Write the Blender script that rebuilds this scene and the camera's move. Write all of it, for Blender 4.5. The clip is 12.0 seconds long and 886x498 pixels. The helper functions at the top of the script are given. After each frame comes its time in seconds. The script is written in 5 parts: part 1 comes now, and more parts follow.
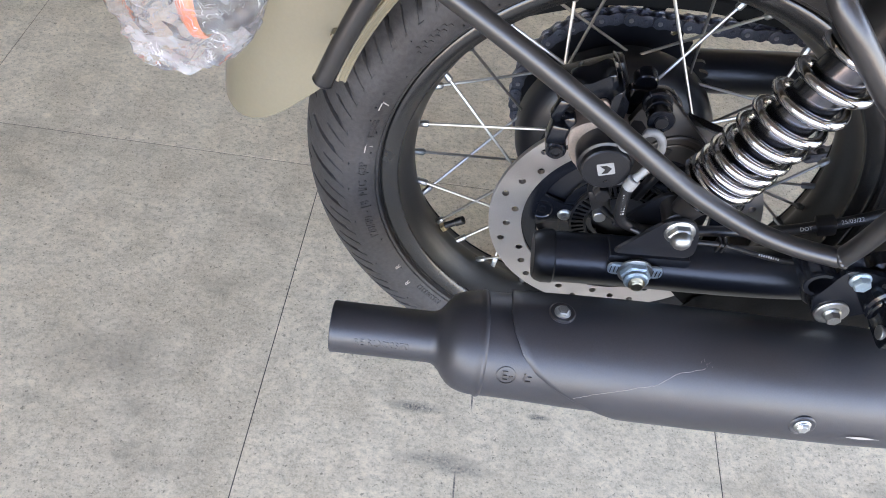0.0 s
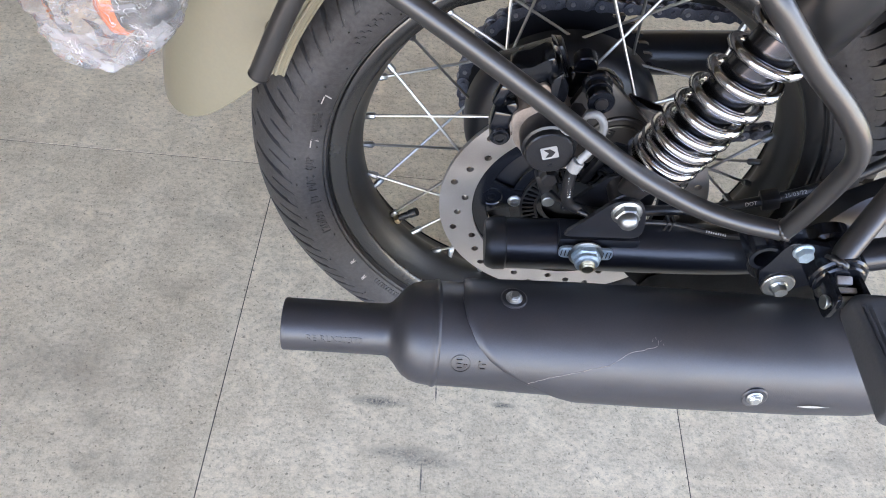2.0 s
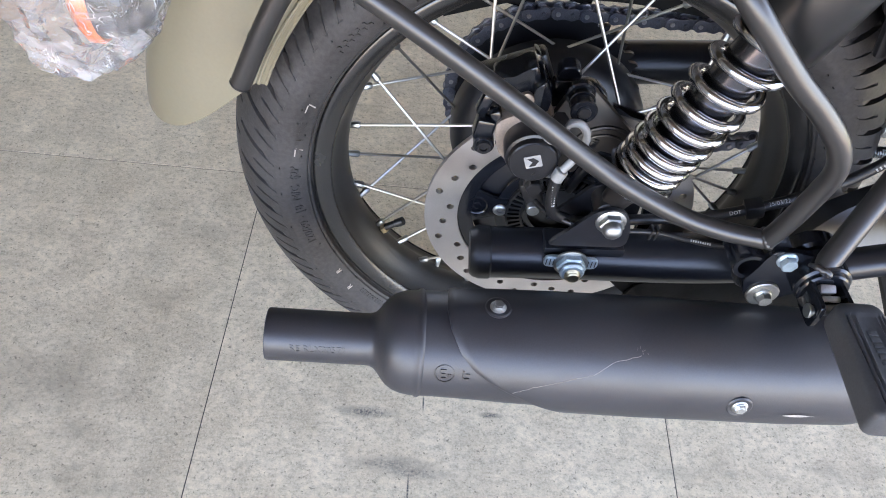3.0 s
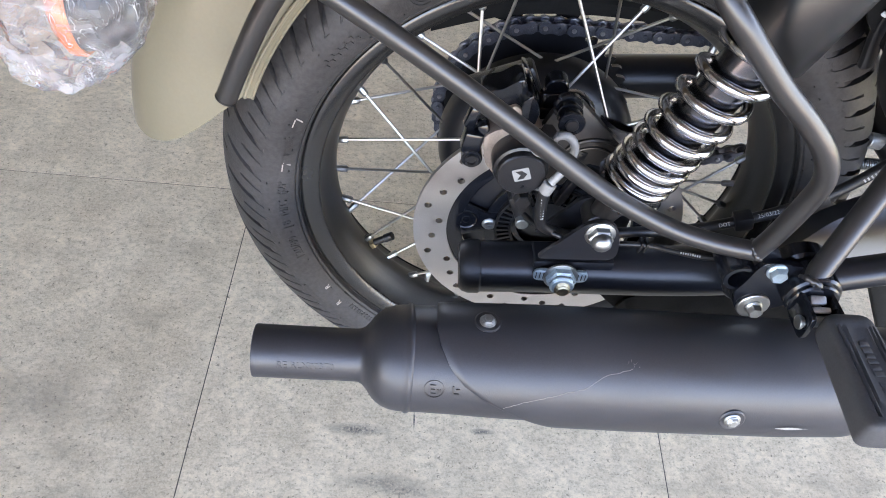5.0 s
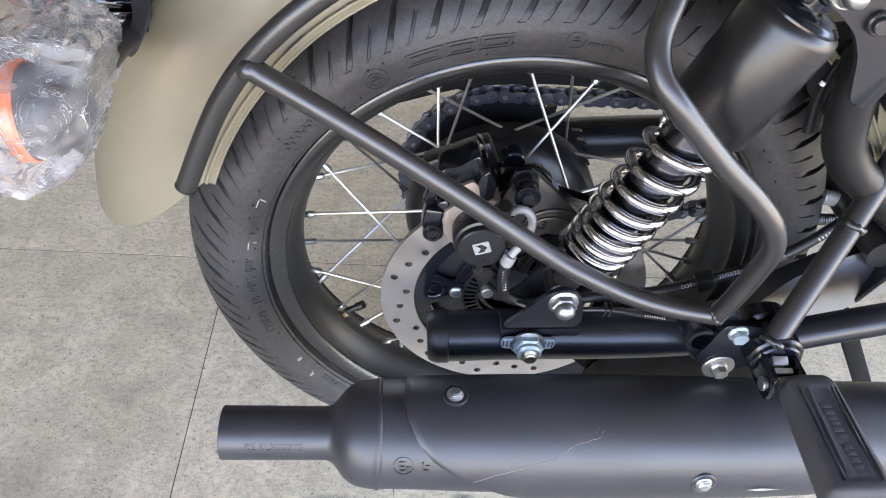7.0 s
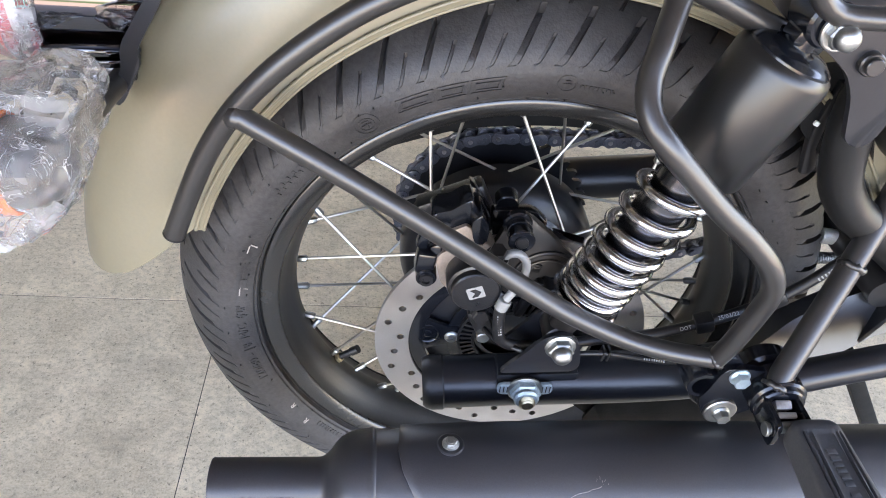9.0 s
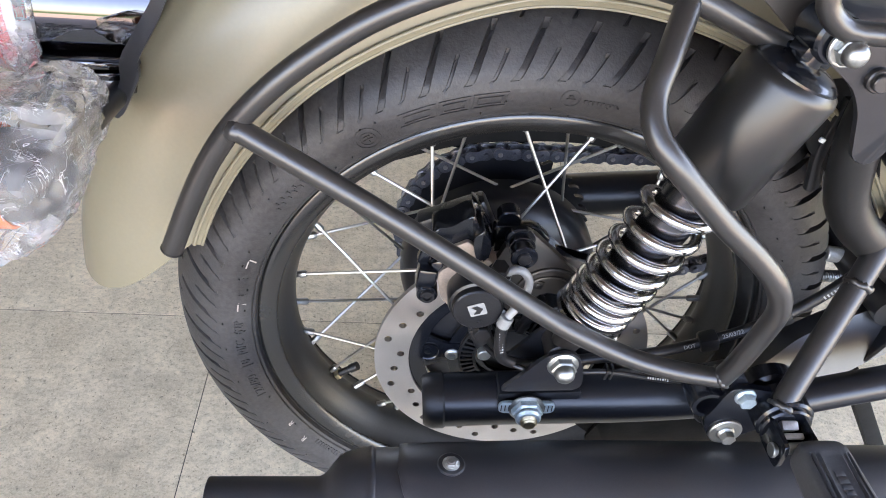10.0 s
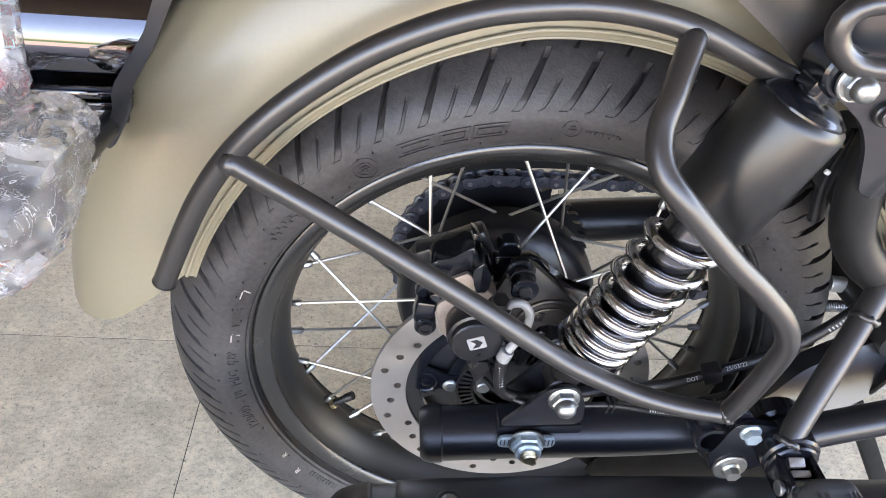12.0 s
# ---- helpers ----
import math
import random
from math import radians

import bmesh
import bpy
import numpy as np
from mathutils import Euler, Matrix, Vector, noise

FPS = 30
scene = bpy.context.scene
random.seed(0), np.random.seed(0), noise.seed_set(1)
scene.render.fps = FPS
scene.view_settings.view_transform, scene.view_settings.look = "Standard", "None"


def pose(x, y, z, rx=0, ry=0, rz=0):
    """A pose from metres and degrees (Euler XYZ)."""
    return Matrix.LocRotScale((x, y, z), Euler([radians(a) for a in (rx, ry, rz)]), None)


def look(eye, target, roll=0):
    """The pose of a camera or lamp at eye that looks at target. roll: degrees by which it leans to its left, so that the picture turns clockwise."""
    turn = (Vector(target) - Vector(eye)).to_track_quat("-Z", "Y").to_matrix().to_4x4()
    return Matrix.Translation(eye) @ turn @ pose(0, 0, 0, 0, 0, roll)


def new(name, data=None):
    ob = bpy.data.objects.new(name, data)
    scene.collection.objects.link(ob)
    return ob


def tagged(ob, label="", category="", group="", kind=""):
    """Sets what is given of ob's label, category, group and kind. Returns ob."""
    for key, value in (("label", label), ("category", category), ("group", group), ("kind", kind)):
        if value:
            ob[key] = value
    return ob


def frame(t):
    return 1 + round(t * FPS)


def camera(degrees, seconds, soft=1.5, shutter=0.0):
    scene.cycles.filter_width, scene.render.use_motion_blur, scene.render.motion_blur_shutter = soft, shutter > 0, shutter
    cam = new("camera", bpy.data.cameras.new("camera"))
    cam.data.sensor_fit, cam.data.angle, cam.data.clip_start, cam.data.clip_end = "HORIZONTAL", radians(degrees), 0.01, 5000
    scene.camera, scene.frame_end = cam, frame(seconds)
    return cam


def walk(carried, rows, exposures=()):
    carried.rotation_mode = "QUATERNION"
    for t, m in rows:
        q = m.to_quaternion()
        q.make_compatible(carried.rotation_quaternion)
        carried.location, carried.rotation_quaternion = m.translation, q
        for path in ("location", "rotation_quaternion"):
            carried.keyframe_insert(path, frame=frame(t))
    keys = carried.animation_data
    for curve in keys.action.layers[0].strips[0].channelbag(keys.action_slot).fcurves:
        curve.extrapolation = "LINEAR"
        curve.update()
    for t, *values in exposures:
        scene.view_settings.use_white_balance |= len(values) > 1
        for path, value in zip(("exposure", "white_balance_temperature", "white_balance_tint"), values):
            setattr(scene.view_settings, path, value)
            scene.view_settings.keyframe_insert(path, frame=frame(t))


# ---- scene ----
cam = camera(62.27, 12.0, soft=1.0)
# seconds, place in metres, turn in degrees
ROWS = [
    (0.0, -0.1864, -0.5680, 0.9013, 37.14, -4.65, 4.93),
    (0.5, -0.1833, -0.5708, 0.9014, 36.68, -4.24, 3.89),
    (1.0, -0.1792, -0.5691, 0.9028, 36.70, -4.16, 2.53),
    (1.5, -0.1745, -0.5675, 0.9026, 36.80, -4.46, 1.84),
    (2.0, -0.1657, -0.5683, 0.8980, 37.03, -4.74, 1.43),
    (2.5, -0.1601, -0.5659, 0.8976, 37.38, -4.95, 1.16),
    (3.0, -0.1573, -0.5668, 0.8967, 37.80, -5.10, 1.05),
    (5.0, -0.1540, -0.5658, 0.8914, 39.20, -5.32, 0.31),
    (5.5, -0.1525, -0.5631, 0.8916, 39.60, -5.24, -0.16),
    (6.0, -0.1524, -0.5563, 0.8933, 40.48, -5.08, -0.70),
    (6.5, -0.1456, -0.5547, 0.8915, 41.53, -4.80, -1.31),
    (7.0, -0.1332, -0.5499, 0.9159, 42.77, -4.50, -1.92),
    (7.2, -0.1326, -0.5490, 0.9159, 43.10, -4.46, -1.74),
    (9.0, -0.1266, -0.5380, 0.9142, 45.63, -4.03, -2.38),
    (9.5, -0.1296, -0.5359, 0.9176, 46.26, -4.15, -2.30),
    (10.0, -0.1277, -0.5322, 0.9089, 46.85, -4.27, -2.22),
    (10.5, -0.1290, -0.5287, 0.9136, 47.51, -4.39, -2.22),
    (11.0, -0.1273, -0.5257, 0.9106, 47.88, -4.48, -2.26),
    (11.5, -0.1284, -0.5193, 0.9126, 48.08, -4.59, -2.37),
    (12.0, -0.1308, -0.5141, 0.9096, 48.11, -4.66, -2.48),
]
walk(cam, [(t, pose(x, y, z, rx, ry, rz)) for t, x, y, z, rx, ry, rz in ROWS], exposures=[(0.0, 3.93, 7600, 24), (6.5, 4.06, 7650, 24), (12.0, 4.20, 7950, 24)])

# ---- light: open shed front, sky over the camera's side ----
world = bpy.data.worlds.new("sky")
scene.world = world
world.use_nodes = True
wn = world.node_tree.nodes
sky = wn.new("ShaderNodeTexSky")
sky.sky_type = "NISHITA"
sky.sun_disc = False
sky.sun_elevation = radians(57)
sky.sun_rotation = radians(7)
sky.dust_density = 1.0
wn["Background"].inputs["Strength"].default_value = 0.15
world.node_tree.links.new(sky.outputs["Color"], wn["Background"].inputs["Color"])
sun = new("sun", bpy.data.lights.new("sun", "SUN"))
sun.data.energy = 4.0
sun.data.angle = radians(0.6)
sun.data.color = (1.0, 0.96, 0.90)
sun.matrix_world = look((0.6, 4.6, 7.0), (0, 0, 0))


# ---- materials ----
def material(name, color, rough=0.5, metal=0.0, vary=0.12, scale=30.0, fine=400.0, bump=0.0, bump_scale=600.0, coat=0.0,
             rough_vary=0.1, spec=0.5, bump_dist=0.001):
    """A procedural surface with two scales of variation in colour and gloss and a fine relief."""
    m = bpy.data.materials.new(name)
    m.use_nodes = True
    n, l = m.node_tree.nodes, m.node_tree.links
    b = n["Principled BSDF"]
    b.inputs["Metallic"].default_value = metal
    b.inputs["Coat Weight"].default_value = coat
    b.inputs["Coat Roughness"].default_value = 0.12
    b.inputs["Specular IOR Level"].default_value = spec
    tc = n.new("ShaderNodeTexCoord")
    big, small = n.new("ShaderNodeTexNoise"), n.new("ShaderNodeTexNoise")
    big.inputs["Scale"].default_value, small.inputs["Scale"].default_value = scale, fine
    big.inputs["Detail"].default_value, small.inputs["Detail"].default_value = 4, 3
    for t in (big, small):
        l.new(tc.outputs["Object"], t.inputs["Vector"])
    mix = n.new("ShaderNodeMath")
    mix.operation = "ADD"
    l.new(big.outputs["Fac"], mix.inputs[0])
    l.new(small.outputs["Fac"], mix.inputs[1])
    ramp = n.new("ShaderNodeMapRange")
    ramp.inputs["From Min"].default_value, ramp.inputs["From Max"].default_value = 0.65, 1.35
    ramp.inputs["To Min"].default_value, ramp.inputs["To Max"].default_value = 1 - vary, 1 + vary
    l.new(mix.outputs[0], ramp.inputs["Value"])
    col = n.new("ShaderNodeVectorMath")
    col.operation = "SCALE"
    col.inputs[0].default_value = color
    l.new(ramp.outputs[0], col.inputs["Scale"])
    l.new(col.outputs[0], b.inputs["Base Color"])
    rr = n.new("ShaderNodeMapRange")
    rr.inputs["From Min"].default_value, rr.inputs["From Max"].default_value = 0.3, 0.7
    rr.inputs["To Min"].default_value, rr.inputs["To Max"].default_value = rough * (1 - rough_vary), min(1, rough * (1 + rough_vary))
    l.new(big.outputs["Fac"], rr.inputs["Value"])
    l.new(rr.outputs[0], b.inputs["Roughness"])
    if bump:
        g = n.new("ShaderNodeTexNoise")
        g.inputs["Scale"].default_value, g.inputs["Detail"].default_value = bump_scale, 3
        l.new(tc.outputs["Object"], g.inputs["Vector"])
        bp = n.new("ShaderNodeBump")
        bp.inputs["Strength"].default_value, bp.inputs["Distance"].default_value = bump, bump_dist
        l.new(g.outputs["Fac"], bp.inputs["Height"])
        l.new(bp.outputs[0], b.inputs["Normal"])
    return m


def tile_material():
    """Cement-look porcelain: cloudy grey patches, fine sand grain, dark pits, a tone of its own per tile."""
    m = bpy.data.materials.new("cement_tile")
    m.use_nodes = True
    n, l = m.node_tree.nodes, m.node_tree.links
    b = n["Principled BSDF"]
    geo, info = n.new("ShaderNodeNewGeometry"), n.new("ShaderNodeObjectInfo")

    def noise_at(scale, detail, rough, lo, hi, stretch=(1, 1, 1)):
        mp = n.new("ShaderNodeMapping")
        mp.inputs["Scale"].default_value = stretch
        l.new(geo.outputs["Position"], mp.inputs["Vector"])
        t = n.new("ShaderNodeTexNoise")
        t.inputs["Scale"].default_value, t.inputs["Detail"].default_value, t.inputs["Roughness"].default_value = scale, detail, rough
        l.new(mp.outputs[0], t.inputs["Vector"])
        r = n.new("ShaderNodeMapRange")
        r.inputs["From Min"].default_value, r.inputs["From Max"].default_value = lo, hi
        l.new(t.outputs["Fac"], r.inputs["Value"])
        return r.outputs[0], t
    cloud, _ = noise_at(3.2, 6, 0.62, 0.34, 0.66)
    patch, _ = noise_at(11, 6, 0.72, 0.40, 0.64)
    grain, g_tex = noise_at(330, 3, 0.7, 0.3, 0.7)
    pits, _ = noise_at(170, 2, 0.6, 0.63, 0.70)
    smear, _ = noise_at(7, 4, 0.6, 0.56, 0.74, (0.7, 1.8, 1))
    warm, _ = noise_at(5.3, 4, 0.6, 0.35, 0.7)

    def mixed(a, c, fac):
        x = n.new("ShaderNodeMix")
        x.data_type = "RGBA"
        for sock, v in ((x.inputs[6], a), (x.inputs[7], c)):
            if isinstance(v, tuple):
                sock.default_value = (*v, 1)
            else:
                l.new(v, sock)
        if isinstance(fac, float):
            x.inputs[0].default_value = fac
        else:
            l.new(fac, x.inputs[0])
        return x.outputs[2]

    def times(v, k):
        t = n.new("ShaderNodeMath")
        t.operation = "MULTIPLY"
        l.new(v, t.inputs[0])
        t.inputs[1].default_value = k
        return t.outputs[0]
    speck, _ = noise_at(110, 5, 0.8, 0.46, 0.66, (0.85, 1.12, 1))
    blot, _ = noise_at(20, 7, 0.78, 0.42, 0.64)
    c = mixed((0.347, 0.290, 0.205), (0.557, 0.470, 0.338), cloud)
    c = mixed(c, (0.693, 0.596, 0.441), times(patch, 0.70))
    c = mixed(c, (0.525, 0.415, 0.270), times(warm, 0.35))
    c = mixed(c, (0.215, 0.176, 0.121), times(blot, 0.50))
    c = mixed(c, (0.126, 0.103, 0.072), times(speck, 0.66))
    c = mixed(c, (0.735, 0.636, 0.473), times(grain, 0.44))
    c = mixed(c, (0.084, 0.070, 0.050), times(pits, 0.62))
    c = mixed(c, (0.194, 0.165, 0.122), times(smear, 0.50))

    # rubbed black scuffs: long soft ovals broken up by the grain
    def scuff(x, y, rx, ry, strength):
        mp = n.new("ShaderNodeMapping")
        mp.vector_type = "TEXTURE"
        mp.inputs["Location"].default_value, mp.inputs["Scale"].default_value = (x, y, 0), (rx, ry, 1)
        l.new(geo.outputs["Position"], mp.inputs["Vector"])
        ln = n.new("ShaderNodeVectorMath")
        ln.operation = "LENGTH"
        l.new(mp.outputs[0], ln.inputs[0])
        r = n.new("ShaderNodeMapRange")
        r.inputs["From Min"].default_value, r.inputs["From Max"].default_value = 1.0, 0.2
        l.new(ln.outputs["Value"], r.inputs["Value"])
        g = n.new("ShaderNodeMath")
        g.operation = "MULTIPLY"
        l.new(r.outputs[0], g.inputs[0])
        l.new(grain, g.inputs[1])
        return times(g.outputs[0], strength)
    for x, y, rx, ry, k in ((-0.186, -0.146, 0.046, 0.010, 1.3), (-0.022, -0.1415, 0.020, 0.005, 1.6), (-0.150, -0.215, 0.070, 0.014, 0.9), (-0.60, -0.12, 0.12, 0.07, 0.5),
                          (-0.1117, -0.129, 0.0016, 0.016, 2.2), (-0.1270, -0.247, 0.0016, 0.024, 2.4), (-0.120, -0.226, 0.050, 0.010, 0.9)):
        c = mixed(c, (0.085, 0.080, 0.074), scuff(x, y, rx, ry, k))
    tone = n.new("ShaderNodeMapRange")
    tone.inputs["To Min"].default_value, tone.inputs["To Max"].default_value = 1.20, 1.31
    l.new(info.outputs["Random"], tone.inputs["Value"])
    sc = n.new("ShaderNodeVectorMath")
    sc.operation = "SCALE"
    l.new(c, sc.inputs[0])
    l.new(tone.outputs[0], sc.inputs["Scale"])
    l.new(sc.outputs[0], b.inputs["Base Color"])
    b.inputs["Roughness"].default_value = 0.55
    b.inputs["Specular IOR Level"].default_value = 0.4
    bp = n.new("ShaderNodeBump")
    bp.inputs["Strength"].default_value, bp.inputs["Distance"].default_value = 0.25, 0.0006
    l.new(g_tex.outputs["Fac"], bp.inputs["Height"])
    _, ripple = noise_at(150, 3, 0.6, 0.3, 0.7)
    bq = n.new("ShaderNodeBump")
    bq.inputs["Strength"].default_value, bq.inputs["Distance"].default_value = 0.45, 0.0014
    l.new(ripple.outputs["Fac"], bq.inputs["Height"])
    l.new(bp.outputs[0], bq.inputs["Normal"])
    l.new(bq.outputs[0], b.inputs["Normal"])
    return m


def clear_film_material():
    """Thin crinkled polythene: mostly clear, slightly milky, with broken glints painted on as pale lines."""
    m = bpy.data.materials.new("clear_film")
    m.use_nodes = True
    n, l = m.node_tree.nodes, m.node_tree.links
    out = n["Material Output"]
    n.remove(n["Principled BSDF"])
    clear, gloss, milk, diff = (n.new("ShaderNodeBsdf" + k) for k in ("Transparent", "Glossy", "Translucent", "Diffuse"))
    clear.inputs["Color"].default_value = (0.96, 0.96, 0.96, 1)
    gloss.inputs["Roughness"].default_value = 0.09
    milk.inputs["Color"].default_value = diff.inputs["Color"].default_value = (0.92, 0.92, 0.93, 1)
    tc = n.new("ShaderNodeTexCoord")

    def grain(scale, turn, stretch, detail, bend):
        mp, t = n.new("ShaderNodeMapping"), n.new("ShaderNodeTexNoise")
        mp.inputs["Rotation"].default_value, mp.inputs["Scale"].default_value = turn, stretch
        l.new(tc.outputs["Object"], mp.inputs["Vector"])
        l.new(mp.outputs[0], t.inputs["Vector"])
        t.inputs["Scale"].default_value, t.inputs["Detail"].default_value, t.inputs["Distortion"].default_value = scale, detail, bend
        return t.outputs["Fac"]

    def ranged(v, lo, hi, to_lo, to_hi):
        r = n.new("ShaderNodeMapRange")
        for k, x in (("From Min", lo), ("From Max", hi), ("To Min", to_lo), ("To Max", to_hi)):
            r.inputs[k].default_value = x
        l.new(v, r.inputs["Value"])
        return r.outputs[0]

    def joined(op, a, c):
        m_ = n.new("ShaderNodeMath")
        m_.operation = op
        for k, v in enumerate((a, c)):
            if isinstance(v, float):
                m_.inputs[k].default_value = v
            else:
                l.new(v, m_.inputs[k])
        return m_.outputs[0]

    # glints along long folds, painted as short broken pale lines in three directions
    painted_glints = None
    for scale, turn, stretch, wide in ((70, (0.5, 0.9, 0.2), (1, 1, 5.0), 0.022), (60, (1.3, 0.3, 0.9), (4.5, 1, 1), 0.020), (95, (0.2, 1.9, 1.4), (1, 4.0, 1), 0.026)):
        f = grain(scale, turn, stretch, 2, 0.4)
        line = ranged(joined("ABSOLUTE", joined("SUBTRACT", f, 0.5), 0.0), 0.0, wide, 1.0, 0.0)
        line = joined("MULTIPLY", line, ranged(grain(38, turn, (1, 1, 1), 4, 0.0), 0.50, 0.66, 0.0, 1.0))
        painted_glints = line if painted_glints is None else joined("MAXIMUM", painted_glints, line)
    haze = ranged(grain(30, (0, 0, 0), (1, 1, 2), 4, 0.8), 0.35, 0.70, 0.12, 0.38)
    bp = n.new("ShaderNodeBump")
    bp.inputs["Strength"].default_value, bp.inputs["Distance"].default_value = 0.5, 0.0030
    l.new(grain(45, (0.5, 0.9, 0.2), (1, 1, 2.5), 3, 0.5), bp.inputs["Height"])
    for k in (gloss, diff):
        l.new(bp.outputs[0], k.inputs["Normal"])
    cover = joined("MAXIMUM", haze, joined("MULTIPLY", painted_glints, 0.95))
    ml, m1, m2 = (n.new("ShaderNodeMixShader") for _ in range(3))
    l.new(milk.outputs[0], ml.inputs[1])
    l.new(diff.outputs[0], ml.inputs[2])
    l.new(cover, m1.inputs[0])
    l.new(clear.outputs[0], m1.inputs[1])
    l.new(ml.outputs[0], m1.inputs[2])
    fr = n.new("ShaderNodeFresnel")
    fr.inputs["IOR"].default_value = 1.40
    l.new(bp.outputs[0], fr.inputs["Normal"])
    l.new(fr.outputs[0], m2.inputs[0])
    l.new(m1.outputs[0], m2.inputs[1])
    l.new(gloss.outputs[0], m2.inputs[2])
    l.new(m2.outputs[0], out.inputs["Surface"])
    return m


SATIN = material("satin_black_paint", (0.0165, 0.0150, 0.0145), 0.33, 0.0, 0.15, 25, 500, 0.08, 900, spec=0.70)
MUFFLER = material("heat_proof_black_paint", (0.021, 0.021, 0.025), 0.42, 0.0, 0.2, 18, 700, 0.12, 1500, spec=0.66)
GLOSS = material("gloss_black_paint", (0.005, 0.0058, 0.008), 0.18, 0.0, 0.2, 25, 300, 0.03, 300, spec=0.5)
DULL = material("dull_black_frame_paint", (0.008, 0.0078, 0.0078), 0.40, 0.0, 0.2, 25, 300, 0.05, 500, spec=0.35)
ARM = material("semi_gloss_black_paint", (0.009, 0.0095, 0.012), 0.32, 0.0, 0.2, 25, 300, 0.05, 500, spec=0.5)
# dull black with shade painted in, for parts tucked below and behind others
SHADE_BLACK = material("dull_shade_black", (0.006, 0.006, 0.006), 0.7, 0.0, 0.3, 40, 300, 0.3, 400, spec=0.2)
CAST = material("cast_black_metal", (0.0065, 0.0065, 0.0078), 0.30, 0.0, 0.25, 60, 500, 0.3, 700)
PLASTIC = material("black_plastic", (0.006, 0.006, 0.007), 0.42, 0.0, 0.2, 40, 500, 0.2, 900)
RUBBER = material("tyre_rubber", (0.0335, 0.0308, 0.0300), 0.52, 0.0, 0.42, 16, 220, 0.35, 500, spec=0.36, rough_vary=0.2)
PEG_RUBBER = material("peg_rubber", (0.056, 0.056, 0.058), 0.6, 0.0, 0.15, 30, 500, 0.15, 800, spec=0.3)
RIM = material("satin_black_rim", (0.019, 0.0185, 0.0183), 0.34, 0.0, 0.25, 20, 400, 0.05, 500, spec=0.6)
RIM_EDGE = material("gloss_black_rim_edge", (0.011, 0.0105, 0.010), 0.25, 0.0, 0.2, 20, 400, 0.04, 500, spec=0.75)
LAMP_BLACK = material("black_chrome", (0.085, 0.085, 0.092), 0.035, 1.0, 0.05, 30, 300)
CHROME = material("chrome", (0.62, 0.62, 0.63), 0.15, 1.0, 0.04, 30, 300)
TUBE = material("dark_polished_steel", (0.13, 0.13, 0.14), 0.2, 1.0, 0.08, 30, 300)
ZINC = material("zinc_plated_steel", (0.34, 0.35, 0.345), 0.40, 1.0, 0.15, 80, 900, 0.1, 900)
ZINC_BLUE = material("blue_zinc_steel", (0.36, 0.44, 0.47), 0.40, 0.6, 0.25, 120, 900, 0.1, 900)
BRASS = material("yellow_zinc_thread", (0.46, 0.39, 0.26), 0.38, 1.0, 0.25, 120, 900, 0.2, 900)
SHROUD = material("shroud_black_paint", (0.006, 0.006, 0.0064), 0.33, 0.0, 0.12, 25, 500, 0.05, 900, spec=0.55)
HOSE_PRINT = material("grey_print", (0.33, 0.33, 0.325), 0.7, 0.0, 0.2, 300, 900)
PIPE = material("dull_alloy_pipe", (0.23, 0.23, 0.225), 0.5, 0.15, 0.12, 90, 700, 0.15, 900)
SPOKE = material("spoke_steel", (0.46, 0.45, 0.42), 0.42, 1.0, 0.1, 60, 600)
DISC = material("ground_disc_steel", (0.47, 0.452, 0.444), 0.40, 1.0, 0.10, 40, 900, 0.2, 1200)
CARRIER = material("brown_black_carrier_paint", (0.013, 0.0112, 0.0105), 0.36, 0.0, 0.2, 30, 500, 0.1, 700, spec=0.6)
CALIPER = material("bare_caliper_alloy", (0.27, 0.22, 0.185), 0.5, 0.6, 0.2, 60, 600, 0.3, 600)
ALU = material("alloy", (0.42, 0.42, 0.41), 0.45, 0.8, 0.15, 60, 600, 0.2, 600)
CHAIN = material("oiled_chain_steel", (0.085, 0.092, 0.115), 0.32, 0.6, 0.3, 60, 600, 0.2, 500)
PIN = material("chain_pin_steel", (0.30, 0.30, 0.32), 0.40, 1.0, 0.2, 60, 600)
KHAKI = material("matt_sand_paint", (0.170, 0.147, 0.098), 0.35, 0.0, 0.05, 8, 300, 0.04, 900, coat=0.12, spec=0.5)
KHAKI_IN = material("sand_paint_inside", (0.26, 0.22, 0.155), 0.6, 0.0, 0.08, 12, 300, 0.1, 500)
ORANGE = material("amber_lens", (0.85, 0.16, 0.03), 0.18, 0.0, 0.06, 40, 300)
RED = material("red_lens", (0.62, 0.02, 0.035), 0.18, 0.0, 0.06, 40, 300)
WHITE = material("white_print", (0.75, 0.75, 0.74), 0.6, 0.0, 0.08, 90, 600)
MARK = material("worn_print", (0.34, 0.30, 0.27), 0.7, 0.0, 0.2, 200, 900)
BARE = material("bare_metal_patch", (0.62, 0.60, 0.57), 0.4, 0.7, 0.15, 100, 800)
EMBOSS = material("embossed_paint", (0.030, 0.029, 0.030), 0.35, 0.3, 0.2, 90, 700, spec=0.6)
GROUT = material("dark_joint", (0.055, 0.050, 0.046), 0.9, 0.0, 0.2, 60, 500)
TILE = tile_material()
FILM = clear_film_material()
PALE_WALL = material("cream_painted_wall", (0.62, 0.60, 0.56), 0.7, 0.0, 0.06, 2, 40, 0.1, 60)
WALL = material("painted_wall", (0.12, 0.117, 0.112), 0.7, 0.0, 0.06, 2, 40, 0.1, 60)
CEIL = material("ceiling_paint", (0.09, 0.086, 0.078), 0.8, 0.0, 0.06, 2, 40)
LAWN = material("grass", (0.07, 0.13, 0.03), 0.9, 0.0, 0.35, 0.8, 20)
